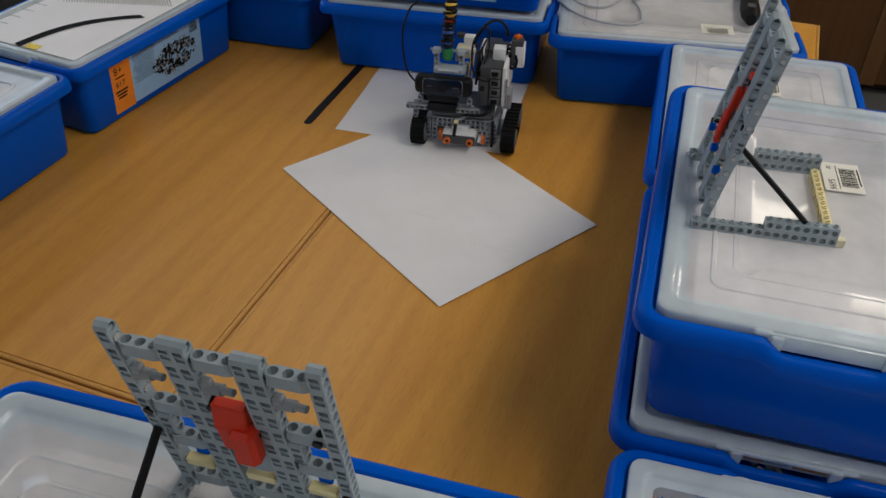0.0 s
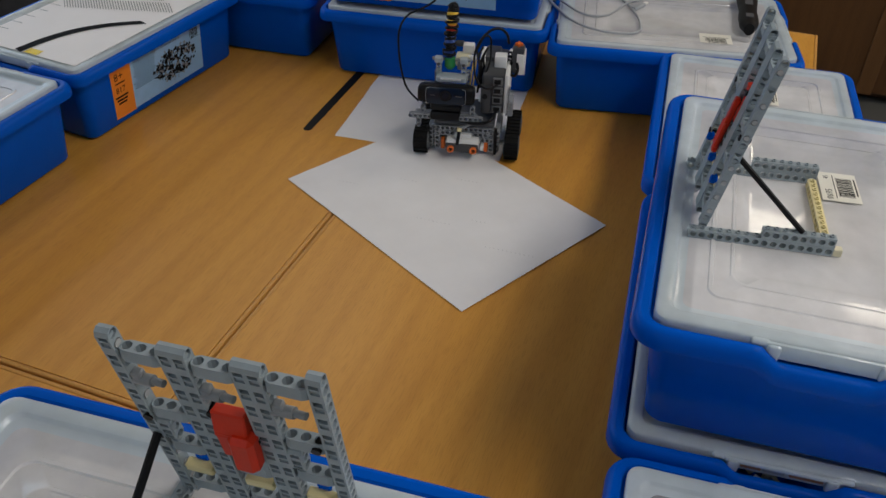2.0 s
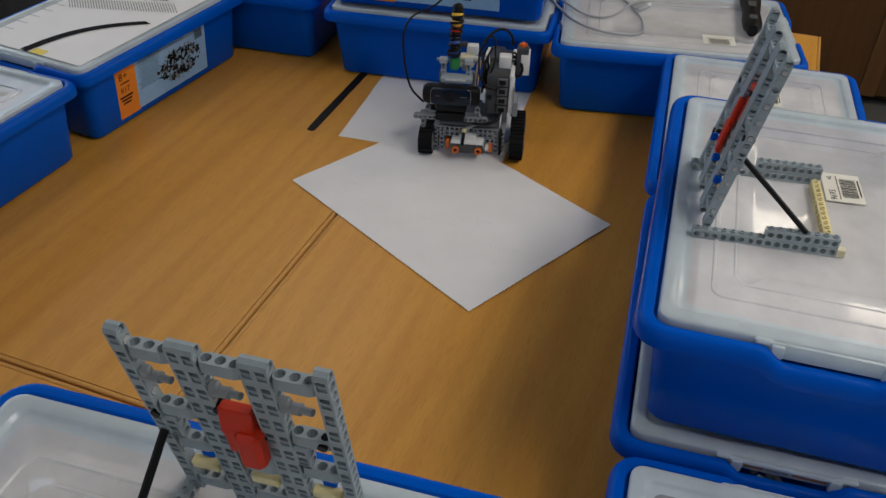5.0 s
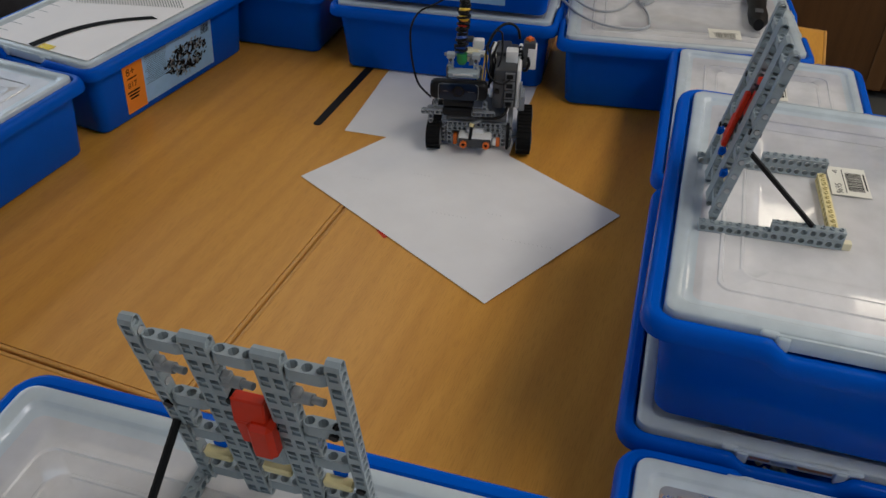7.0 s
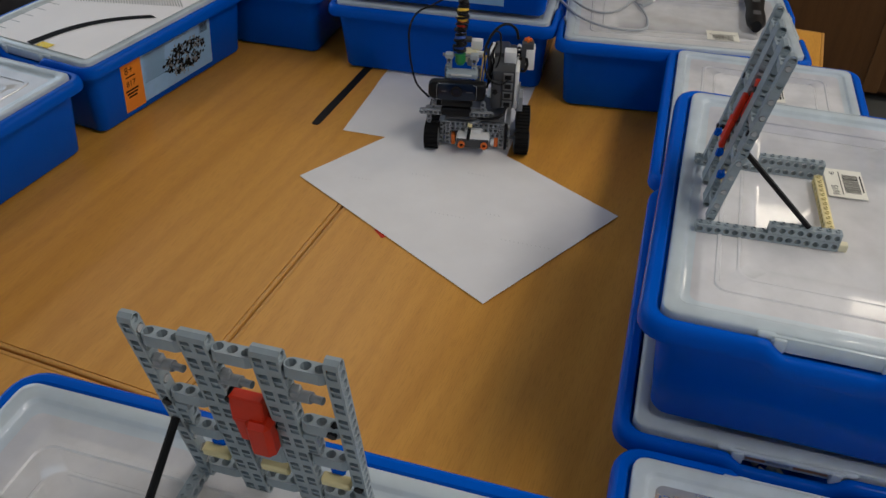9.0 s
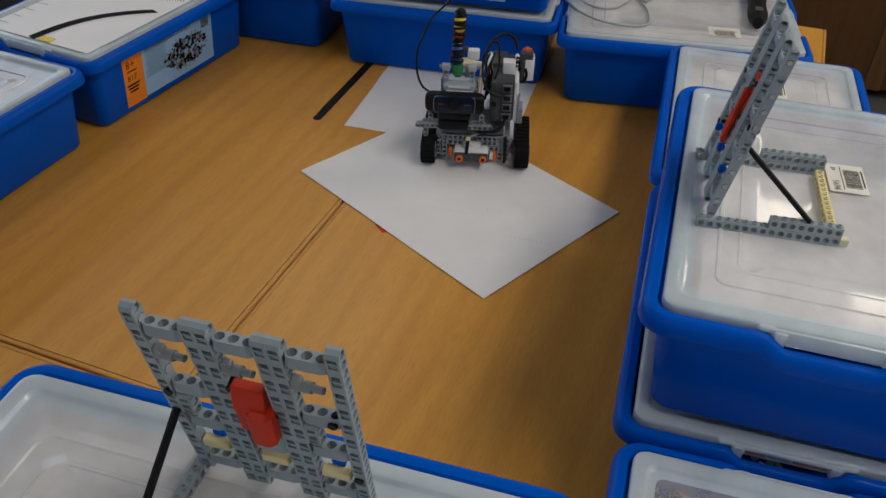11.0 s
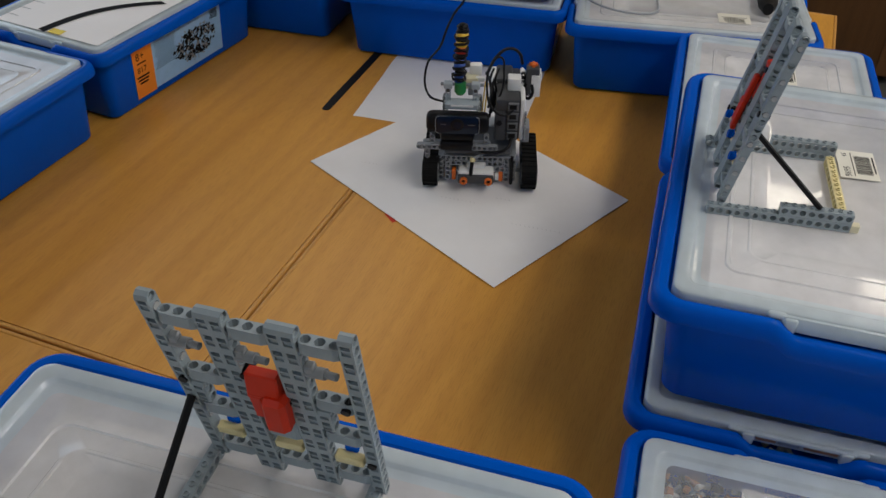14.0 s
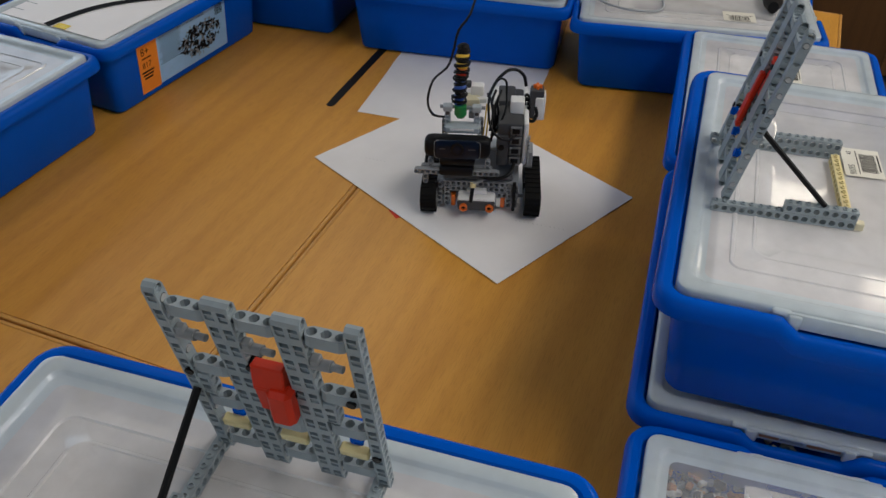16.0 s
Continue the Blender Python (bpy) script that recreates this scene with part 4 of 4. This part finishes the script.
# chassis front: two rows of pierced beams and uprights
rbeam(14, LIGHT_GREY, -0.056, 0.004, 0.0465, name="front_beam")
rbeam(14, LIGHT_GREY, -0.056, 0.004, 0.0375, name="front_beam")
rbeam(6, LIGHT_GREY, 0.012, 0.003, 0.0285, name="front_beam")
rbeam(14, LIGHT_GREY, -0.056, 0.075, 0.0465, name="rear_beam")
for x in (-0.056, 0.056):
    rbeam(11, LIGHT_GREY, x, 0.002, 0.045, (0, 0, 90), "side_beam")
    rbeam(11, LIGHT_GREY, x, 0.002, 0.026, (0, 0, 90), "side_beam")
    rbeam(5, LIGHT_GREY, x, 0.002, 0.008, (0, -90, 0), "upright")
rbeam(5, LIGHT_GREY, -0.045, 0.002, 0.008, (0, -90, 0), "upright")
rbeam(5, LIGHT_GREY, 0.046, 0.002, 0.008, (0, -90, 0), "upright")
for mx_ in (-0.03, 0.03):
    rpart("motor_body", DARK_GREY, "dark grey motor housing", blocks=[((mx_, 0.05, 0.032), (0.034, 0.07, 0.03), 0.006)], smooth=True)
for mx_ in (-0.03, 0.03):
    rpart("motor_cap", WHITE, "white motor cover", blocks=[((mx_, 0.09, 0.052), (0.03, 0.03, 0.024), 0.006)], smooth=True)
rpart("deck_plate", DARK_GREY, blocks=[((0.0, 0.045, 0.056), (0.1, 0.085, 0.006), 0.001)])

at(0, 0, 0.003)
# ultrasonic eyes
sensor = rpart("distance_sensor", WHITE, "white distance sensor with two orange rings", blocks=[((-0.001, -0.008, 0.0215), (0.056, 0.024, 0.020), 0.005), ((-0.001, 0.002, 0.032), (0.03, 0.02, 0.012), 0.004)], smooth=True)
rpart("sensor_face", DARK_GREY_MID, "grey face", sensor, True, blocks=[((-0.001, -0.0195, 0.019), (0.055, 0.006, 0.0165), 0.0028)])
for x in (-0.0195, 0.0185):
    bm = bmesh.new()
    k = 20
    rr = []
    for r, y in ((0.0058, -0.022), (0.0058, -0.0275), (0.0036, -0.0275), (0.0032, -0.0235)):
        rr.append([bm.verts.new(P(x + r * math.cos(2 * math.pi * j / k), y, 0.0185 + r * math.sin(2 * math.pi * j / k))) for j in range(k)])
    for a, b in zip(rr, rr[1:]):
        for j in range(k):
            bm.faces.new((a[j], a[(j + 1) % k], b[(j + 1) % k], b[j]))
    bmesh.ops.recalc_face_normals(bm, faces=bm.faces)
    part("orange_ring", bm, ORANGE, sensor, "orange ring", True)
    rpart("eye_mesh", BLACK, "dark sensor eye", sensor, rods=[((x, -0.0236, 0.0185), (x, -0.022, 0.0185), 0.0034)])
at(0.001, 0.004, -0.002)
rpart("orange_bush", ORANGE, "orange bush", blocks=[((-0.0365, 0.0, 0.018), (0.007, 0.012, 0.019), 0.002)], smooth=True)
rpart("orange_bush", ORANGE, "orange bush", blocks=[((0.0365, 0.0, 0.018), (0.007, 0.012, 0.019), 0.002)], smooth=True)
rpart("white_bush", WHITE, "white bush", rods=[((0.028, -0.002, 0.017), (0.0335, -0.002, 0.017), 0.0075)], smooth=True)
at(0, 0, 0)
rpart("front_axle", LIGHT_GREY, rods=[((-0.07, 0.012, 0.021), (0.07, 0.012, 0.021), 0.0028)], smooth=True)
rpart("black_peg", BLACK, "upright black axle", rods=[((0.0535, -0.008, 0.008), (0.0535, -0.006, 0.056), 0.0026)], smooth=True)
rpart("black_peg", BLACK, "upright black axle", rods=[((-0.06, -0.004, 0.02), (-0.06, -0.002, 0.05), 0.0026)], smooth=True)
rpart("centre_peg", BLACK, "black peg with yellow collar", rods=[((-0.009, -0.02, 0.028), (-0.007, -0.012, 0.050), 0.0028)], smooth=True)
rpart("yellow_collar", YELLOW, "yellow collar", rods=[((-0.007, -0.012, 0.049), (-0.0065, -0.010, 0.0545), 0.0042)], smooth=True)
rpart("clear_axle", LIGHT_GREY, rods=[((-0.006, -0.010, 0.053), (0.02, 0.0, 0.063), 0.0026)], smooth=True)

at(0.001, 0, 0.0035)
# beam under the webcam
rbeam(5, LIGHT_GREY, -0.094, -0.004, 0.0665, name="camera_beam")
rbeam(5, LIGHT_GREY, -0.010, -0.004, 0.0665, name="camera_beam")
rbeam(13, LIGHT_GREY, -0.085, 0.006, 0.0665, name="camera_beam")
rbeam(3, LIGHT_GREY, -0.0775, -0.002, 0.045, (0, -90, 0), name="hanger")
rbeam(2, LIGHT_GREY, -0.07, 0.0, 0.071, (0, -90, 0), name="hanger")
rbeam(2, LIGHT_GREY, 0.012, 0.0, 0.071, (0, -90, 0), name="hanger")

# webcam
webcam = new("webcam")
webcam.parent = robot
webcam.matrix_local = pose(-0.031 + XO, 0.004 + YO, 0.1095, -6, 0, 0)
webcam["label"] = "black webcam with a glossy front panel"
bm = bmesh.new()
# body: a bar with rounded ends, cross-section a rounded slab
k = 18
rings = []
for x, s in ((-0.047, 0.55), (-0.0455, 0.78), (-0.0425, 0.93), (-0.037, 1.0), (-0.02, 1.0), (0.02, 1.0), (0.037, 1.0), (0.0425, 0.93), (0.0455, 0.78), (0.047, 0.55)):
    ringv = []
    for j in range(k):
        a = 2 * math.pi * j / k
        cy, cz = math.cos(a), math.sin(a)
        e = 0.6
        ringv.append(bm.verts.new((x, 0.0115 * s * math.copysign(abs(cy) ** e, cy), 0.016 * s * math.copysign(abs(cz) ** e, cz) - 0.001)))
    rings.append(ringv)
for a, b in zip(rings, rings[1:]):
    for j in range(k):
        bm.faces.new((a[j], a[(j + 1) % k], b[(j + 1) % k], b[j]))
bm.faces.new(rings[0][::-1])
bm.faces.new(rings[-1])
bmesh.ops.recalc_face_normals(bm, faces=bm.faces)
part("webcam_body", bm, BLACK, webcam, "", True)
bm = bmesh.new()
block(bm, (0, -0.0112, -0.001), (0.062, 0.004, 0.0285), 0.0015, None, 2)
part("front_panel", bm, GLOSS_BLACK, webcam, "glossy black panel", True)
for k2 in (-1, 1):
    tube("trim", [(k2 * x, y, z - 0.001) for x, y, z in ((0.027, -0.0131, 0.0138), (0.0312, -0.0130, 0.0122), (0.0325, -0.0128, 0.007), (0.0327, -0.0128, 0.0), (0.0325, -0.0128, -0.007), (0.0312, -0.0130, -0.0122), (0.027, -0.0131, -0.0138))], 0.0004, LIGHT_GREY, webcam, "thin silver trim")
bm = bmesh.new()
rod(bm, (0, -0.0128, 0), (0, -0.015, 0), 0.0098, 0.009, 28)
part("lens_ring", bm, BLACK, webcam, "", True)
bm = bmesh.new()
rod(bm, (0, -0.0148, 0), (0, -0.0156, 0), 0.006, 0.0055, 24)
part("lens", bm, GLOSS_BLACK, webcam, "dark glass lens", True)
bm = bmesh.new()
for x, w in ((-0.021, 0.008), (0.021, 0.011)):
    block(bm, (x, -0.0134, 0.0), (w, 0.0004, 0.0013))
part("badge", bm, DARK_GREY, webcam)
bm = bmesh.new()
block(bm, (-0.0, 0.002, -0.022), (0.052, 0.022, 0.015), 0.005, None, 2)
part("clip", bm, BLACK, webcam, "black folding clip", True)
bm = bmesh.new()
block(bm, (-0.001, 0.0, -0.038), (0.05, 0.02, 0.016), 0.005, None, 2)
part("clip_foot", bm, BLACK, webcam, "black folding clip", True)

at(0.003, 0.0065, 0.0085)
# control brick, on its side: ports forwards, white face to the robot's left
brick = rpart("control_brick", DARK_GREY_MID, "dark grey control brick with white face", blocks=[((0.041, 0.066, 0.096), (0.038, 0.108, 0.070), 0.005), ((0.03, 0.012, 0.088), (0.018, 0.012, 0.05), 0.004)], smooth=True)
rpart("white_face", WHITE, "white face plate", brick, True, blocks=[((0.0625, 0.066, 0.097), (0.007, 0.108, 0.070), 0.003)])
rpart("white_face", WHITE, "white back cover", brick, True, blocks=[((0.018, 0.082, 0.112), (0.009, 0.06, 0.05), 0.004)])
for i in range(4):
    z = 0.0715 + i * 0.0165
    rpart("port_frame", TRACK_GREY, "grey cable port", brick, blocks=[((0.0485, 0.0105, z), (0.016, 0.006, 0.0125), 0.0008)])
    rpart("port_hole", BLACK, "", brick, blocks=[((0.048, 0.007, z + 0.001), (0.0105, 0.0016, 0.0075), 0.0002)])
rpart("speaker_disc", BLACK, "", brick, True, rods=[((0.028, 0.005, 0.096), (0.028, 0.0035, 0.096), 0.0045)])
for i in range(9):
    rpart("side_rib", LIGHT_GREY, "", brick, blocks=[((0.0675, 0.012, 0.066 + i * 0.0055), (0.003, 0.008, 0.0028), 0.0004)])
rpart("side_block", LIGHT_GREY, "light grey connector block", blocks=[((0.069, 0.03, 0.07), (0.012, 0.03, 0.026), 0.001)])
rpart("top_connector", WHITE, "white connector", blocks=[((0.049, 0.052, 0.138), (0.02, 0.02, 0.024), 0.002)], smooth=True)
rpart("top_housing", DARK_GREY_MID, "dark grey housing", blocks=[((0.034, 0.09, 0.128), (0.026, 0.05, 0.02), 0.004)], smooth=True)

at(0.0065, 0.022, -0.0155)
# touch sensor on a black beam
rbeam(4, BLACK, 0.059, 0.055, 0.139, (0, -90, 0), "sensor_arm")
rbeam(4, BLACK, 0.059, 0.062, 0.144, (0, 0, 90), "sensor_arm")
touch = rpart("touch_sensor", DARK_GREY_MID, "grey and white touch sensor with orange tip", blocks=[((0.073, 0.05, 0.162), (0.02, 0.022, 0.047), 0.004)], smooth=True)
rpart("white_side", WHITE, "white sensor side", touch, True, blocks=[((0.077, 0.0385, 0.157), (0.012, 0.003, 0.036), 0.001), ((0.084, 0.049, 0.158), (0.003, 0.019, 0.04), 0.001)])
bm = bmesh.new()
block(bm, P(0.073, 0.05, 0.1875), (0.013, 0.004, 0.006), 0.0008)
block(bm, P(0.073, 0.05, 0.1875), (0.004, 0.013, 0.006), 0.0008)
part("orange_tip", bm, ORANGE, touch, "orange plus-shaped tip")

at(0, -0.0145, 0.009)
# tower with platform and posts
rpart("platform", PALE_GREY, "pale grey brick platform", blocks=[((-0.0255, 0.036, 0.120), (0.048, 0.02, 0.009), 0.001), ((-0.048, 0.048, 0.116), (0.007, 0.026, 0.008), 0.001), ((-0.003, 0.048, 0.116), (0.007, 0.026, 0.008), 0.001)])
# white strip paints in the highlight that the platform's studs catch
rpart("platform_glint", WHITE, "white strip standing in for the glint on the platform studs", blocks=[((-0.0255, 0.0258, 0.1215), (0.034, 0.0012, 0.0035), 0.0004)])
rbeam(6, LIGHT_GREY, -0.052, 0.06, 0.075, (0, -90, 0), "tower_post")
rbeam(6, LIGHT_GREY, 0.0, 0.06, 0.075, (0, -90, 0), "tower_post")
at(0, -0.024, 0.012)
for x in (-0.047, -0.006):
    rbeam(4, PALE_GREY, x, 0.052, 0.112, (0, -90, 0), "upper_post")
    rpart("post_head", PALE_GREY, "", blocks=[((x, 0.05, 0.146), (0.013, 0.012, 0.009), 0.0012)])
    rpart("post_pin", DARK_GREY, "", rods=[((x, 0.043, 0.140), (x, 0.046, 0.140), 0.0028)])
rpart("cross_axle", LIGHT_GREY, "", rods=[((-0.058, 0.052, 0.146), (0.006, 0.052, 0.146), 0.0026)], smooth=True)
rpart("green_hub", GREEN, "green plastic hub", rods=[((-0.029, 0.052, 0.149), (-0.029, 0.051, 0.135), 0.0088)], smooth=True)
rpart("hub_tip", GREEN, "green tapered tip", rods=[((-0.029, 0.051, 0.135), (-0.029, 0.05, 0.130), 0.0085, 0.005)], smooth=True)
rpart("grey_hub", LIGHT_GREY, "", blocks=[((-0.0135, 0.058, 0.133), (0.008, 0.01, 0.012), 0.002)])
at(-0.008, 0.04, -0.033)
rpart("small_motor", CREAM, "cream coloured small motor", blocks=[((-0.008, 0.075, 0.152), (0.026, 0.024, 0.02), 0.004)], smooth=True)
rpart("small_motor", WHITE, "white connector piece", blocks=[((0.0, 0.085, 0.168), (0.02, 0.016, 0.018), 0.003), ((0.006, 0.07, 0.158), (0.018, 0.008, 0.008), 0.002)], smooth=True)
rpart("small_cap", DARK_GREY_MID, "", blocks=[((-0.016, 0.085, 0.176), (0.014, 0.012, 0.008), 0.002)])
at(0, -0.012, 0.006)
rpart("wire_gold", GOLD, "thin yellow wires", rods=[((0.004, 0.045, 0.095), (0.008, 0.055, 0.15), 0.0011), ((0.008, 0.048, 0.092), (0.012, 0.06, 0.145), 0.0011)])

at(0, 0, 0)
# wrapped bundle column: beads with a black coil
cbase, ctop = Vector(P(-0.032, 0.032, 0.161)), Vector(P(-0.0275, 0.052, 0.242))
axis = ctop - cbase
beads = [(0.02, 0.0085, BLUE_BEAD), (0.11, 0.0095, BLUE_BEAD), (0.19, 0.0085, BLACK), (0.28, 0.0108, BLUE_BEAD), (0.37, 0.0095, BLUE_BEAD), (0.45, 0.0108, BLACK), (0.52, 0.0095, RED), (0.58, 0.0088, ORANGE), (0.66, 0.0108, YELLOW_BEAD), (0.74, 0.0104, BLACK), (0.81, 0.0112, YELLOW_BEAD), (0.88, 0.0104, BLACK), (0.95, 0.0095, BLACK)]
q = axis.to_track_quat("Z", "Y").to_matrix().to_4x4()
for f, r, mat in beads:
    bm = bmesh.new()
    bmesh.ops.create_uvsphere(bm, u_segments=16, v_segments=8, radius=r * 0.86)
    bmesh.ops.scale(bm, vec=(1, 1, 0.8), verts=bm.verts)
    bmesh.ops.transform(bm, matrix=Matrix.Translation(cbase + axis * f) @ q, verts=bm.verts)
    part("bead", bm, mat, robot, "", True)
bm = bmesh.new()
rod(bm, cbase, ctop, 0.0068, seg=12)
part("core", bm, BLACK, robot, "", True)
side = q.to_3x3() @ Vector((1, 0, 0))
side2 = q.to_3x3() @ Vector((0, 1, 0))
for ph in (0.0, 0.25):
    pts = []
    for i in range(73):
        f = i / 72
        a = 2 * math.pi * (9 * f + ph)
        rr = 0.0094 + 0.0012 * math.sin(11 * f + 5 * ph)
        pts.append(cbase + axis * (0.02 + f * 0.95) + side * rr * math.cos(a) + side2 * rr * math.sin(a))
    tube("coil_wrap", pts, 0.0011, BLACK, robot, "black spiral wrap")

at(0.003, 0.004, 0.006)
# robot's own cables
tube("black_cable", [P(0.048, 0.006, 0.121), P(0.034, -0.006, 0.119), P(0.018, 0.0, 0.125), P(0.008, 0.02, 0.145), P(0.012, 0.04, 0.175), P(0.026, 0.05, 0.185), P(0.032, 0.045, 0.165), P(0.03, 0.03, 0.14), P(0.02, 0.02, 0.122)], 0.0017, BLACK, robot)
tube("black_cable", [P(0.006, 0.05, 0.155), P(0.022, 0.06, 0.183), P(0.04, 0.07, 0.19), P(0.054, 0.07, 0.183), P(0.06, 0.07, 0.165)], 0.0024, BLACK, robot)
tube("black_cable", [P(0.067, 0.058, 0.14), P(0.064, 0.06, 0.125), P(0.07, 0.056, 0.115), P(0.077, 0.054, 0.125), P(0.075, 0.056, 0.14)], 0.0026, BLACK, robot)
tube("black_cable", [P(0.048, 0.006, 0.073), P(0.04, -0.014, 0.066), P(0.02, -0.016, 0.06), P(0.0, -0.008, 0.058), P(-0.01, 0.01, 0.06)], 0.0026, BLACK, robot)
tube("black_cable", [P(0.014, 0.045, 0.095), P(0.016, 0.04, 0.115), P(0.013, 0.05, 0.14), P(0.006, 0.07, 0.15)], 0.0024, BLACK, robot)

for i, (x, y, z) in enumerate(((0.013, 0.04, 0.118), (0.016, 0.046, 0.124), (0.019, 0.05, 0.13), (0.011, 0.05, 0.13))):
    tube("black_cable", [P(x, y, z - 0.03), P(x + 0.003, y - 0.004, z), P(x + 0.001, y + 0.004, z + 0.016), P(x + 0.006, y + 0.02, z + 0.026)], 0.0019, BLACK, robot)
pts = []
for i in range(49):
    f = i / 48
    a = -2 * math.pi * 5 * f + 1.0
    rr = 0.0092 + 0.0016 * math.sin(17 * f)
    pts.append(cbase + axis * (0.05 + f * 0.9) + side * rr * math.cos(a) + side2 * rr * math.sin(a))
tube("coil_wrap", pts, 0.0013, BLACK, robot, "black spiral wrap")

at(0, 0, 0)
# loose webcam cable: rigid links that move with the robot and with the slack
LINKS = 30
SLACK = [P(-0.078, 0.004, 0.092), P(-0.100, 0.02, 0.106), P(-0.110, 0.026, 0.138), P(-0.114, 0.03, 0.174), P(-0.112, 0.032, 0.202), P(-0.098, 0.034, 0.226), P(-0.064, 0.04, 0.243), P(-0.045, 0.05, 0.266), P(-0.02, 0.1, 0.33), P(0.03, 0.2, 0.45)]
TAUT = [P(-0.0520, 0.045, 0.131), P(-0.0700, 0.05, 0.132), P(-0.0775, 0.05, 0.153), P(-0.0700, 0.05, 0.186), P(-0.0490, 0.05, 0.209), P(-0.0410, 0.05, 0.236), P(-0.0350, 0.05, 0.263), P(-0.0180, 0.05, 0.292), P(-0.0040, 0.1, 0.343), P(0.0260, 0.2, 0.443)]


def spline_point(pts, s):
    """Catmull-Rom through pts at s from 0 to 1."""
    s = min(max(s, 0), 0.9999) * (len(pts) - 1)
    i = int(s)
    f = s - i
    p = [Vector(pts[min(max(i + d, 0), len(pts) - 1)]) for d in (-1, 0, 1, 2)]
    return 0.5 * (2 * p[1] + (p[2] - p[0]) * f + (2 * p[0] - 5 * p[1] + 4 * p[2] - p[3]) * f * f + (3 * p[1] - p[0] - 3 * p[2] + p[3]) * f ** 3)


def link_pose(i, mix):
    def along(s):
        return spline_point(SLACK, s).lerp(spline_point(TAUT, s), mix)
    a, b = along(i / LINKS), along((i + 1) / LINKS)
    return Matrix.Translation((a + b) / 2) @ (b - a).to_track_quat("Z", "Y").to_matrix().to_4x4()


link_obs = []
for i in range(LINKS):
    a, b = [spline_point(SLACK, (i + d) / LINKS) for d in (0, 1)]
    a2, b2 = [spline_point(TAUT, (i + d) / LINKS) for d in (0, 1)]
    ln = max((b - a).length, (b2 - a2).length) + 0.002
    bm = bmesh.new()
    rod(bm, (0, 0, -ln / 2), (0, 0, ln / 2), 0.0017, seg=8)
    link_obs.append(part("webcam_cable", bm, BLACK, robot, "thin black webcam cable", True))


# ---- what moves ----
def robot_pose(x, y, turn):
    return pose(x, y, 0.0022, 0, 0, turn)


def motions():
    walk(paper, [(t, pose(x, y, 0.0006, 0, 0, a)) for t, x, y, a in (
        (0.0, -0.0457, -0.0267, 58.45), (1.05, -0.0455, -0.0267, 58.5), (1.5, -0.0286, -0.0175, 60.74), (1.85, -0.0175, -0.0115, 62.05), (2.2, -0.0174, -0.0115, 62.06),
        (4.2, -0.0168, -0.0117, 62.15), (5.2, -0.0115, -0.0085, 63.0), (6.3, -0.0058, -0.0048, 63.9), (7.0, -0.0022, -0.0022, 64.3), (7.5, -0.0014, -0.0021, 64.36), (11.5, -0.0006, -0.0021, 64.45), (16.0, -0.0004, -0.0021, 64.45))])
    walk(robot, [(t, robot_pose(x, y, a)) for t, x, y, a in (
        (0, -0.1610, 0.3596, 9.8), (1.05, -0.1610, 0.3600, 10.1), (1.5, -0.1572, 0.3592, 11.8), (1.85, -0.1542, 0.3590, 12.9), (2.2, -0.1542, 0.3600, 13.1), (4.2, -0.1538, 0.3600, 13.2),
        (5.2, -0.1518, 0.3600, 14.1), (6.3, -0.1503, 0.3600, 14.8), (7, -0.1493, 0.3600, 15.1), (9.2, -0.1494, 0.3600, 15.1), (9.45, -0.1494, 0.3600, 15.1), (9.75, -0.1410, 0.3325, 15.5),
        (10.05, -0.1350, 0.3091, 15.9), (10.9, -0.1366, 0.3096, 16.6), (11.15, -0.1285, 0.2851, 17.0), (11.4, -0.1220, 0.2605, 17.2), (11.6, -0.1221, 0.2596, 17.2), (12.45, -0.1224, 0.2592, 17.3),
        (12.75, -0.1165, 0.2364, 17.7), (13, -0.1106, 0.2156, 18.2), (13.2, -0.1092, 0.2127, 18.4), (14.05, -0.1095, 0.2123, 18.2), (14.3, -0.1042, 0.1924, 18.4), (14.5, -0.0982, 0.1716, 18.6),
        (14.75, -0.0944, 0.1638, 18.5), (15.55, -0.0947, 0.1643, 18.2), (15.8, -0.0918, 0.1525, 18.1), (16, -0.0879, 0.1376, 18.0))])
    for i, ob in enumerate(link_obs):
        walk(ob, [(t, link_pose(i, k)) for t, k in ((0.0, 0.2), (1.05, 0.2), (2.0, 0.0), (7.0, 0.0), (9.4, 0.0), (10.0, 0.2), (11.4, 0.5), (12.5, 0.52), (13.1, 0.8), (14.1, 0.82), (14.7, 1.0), (16.0, 1.0))])


motions()
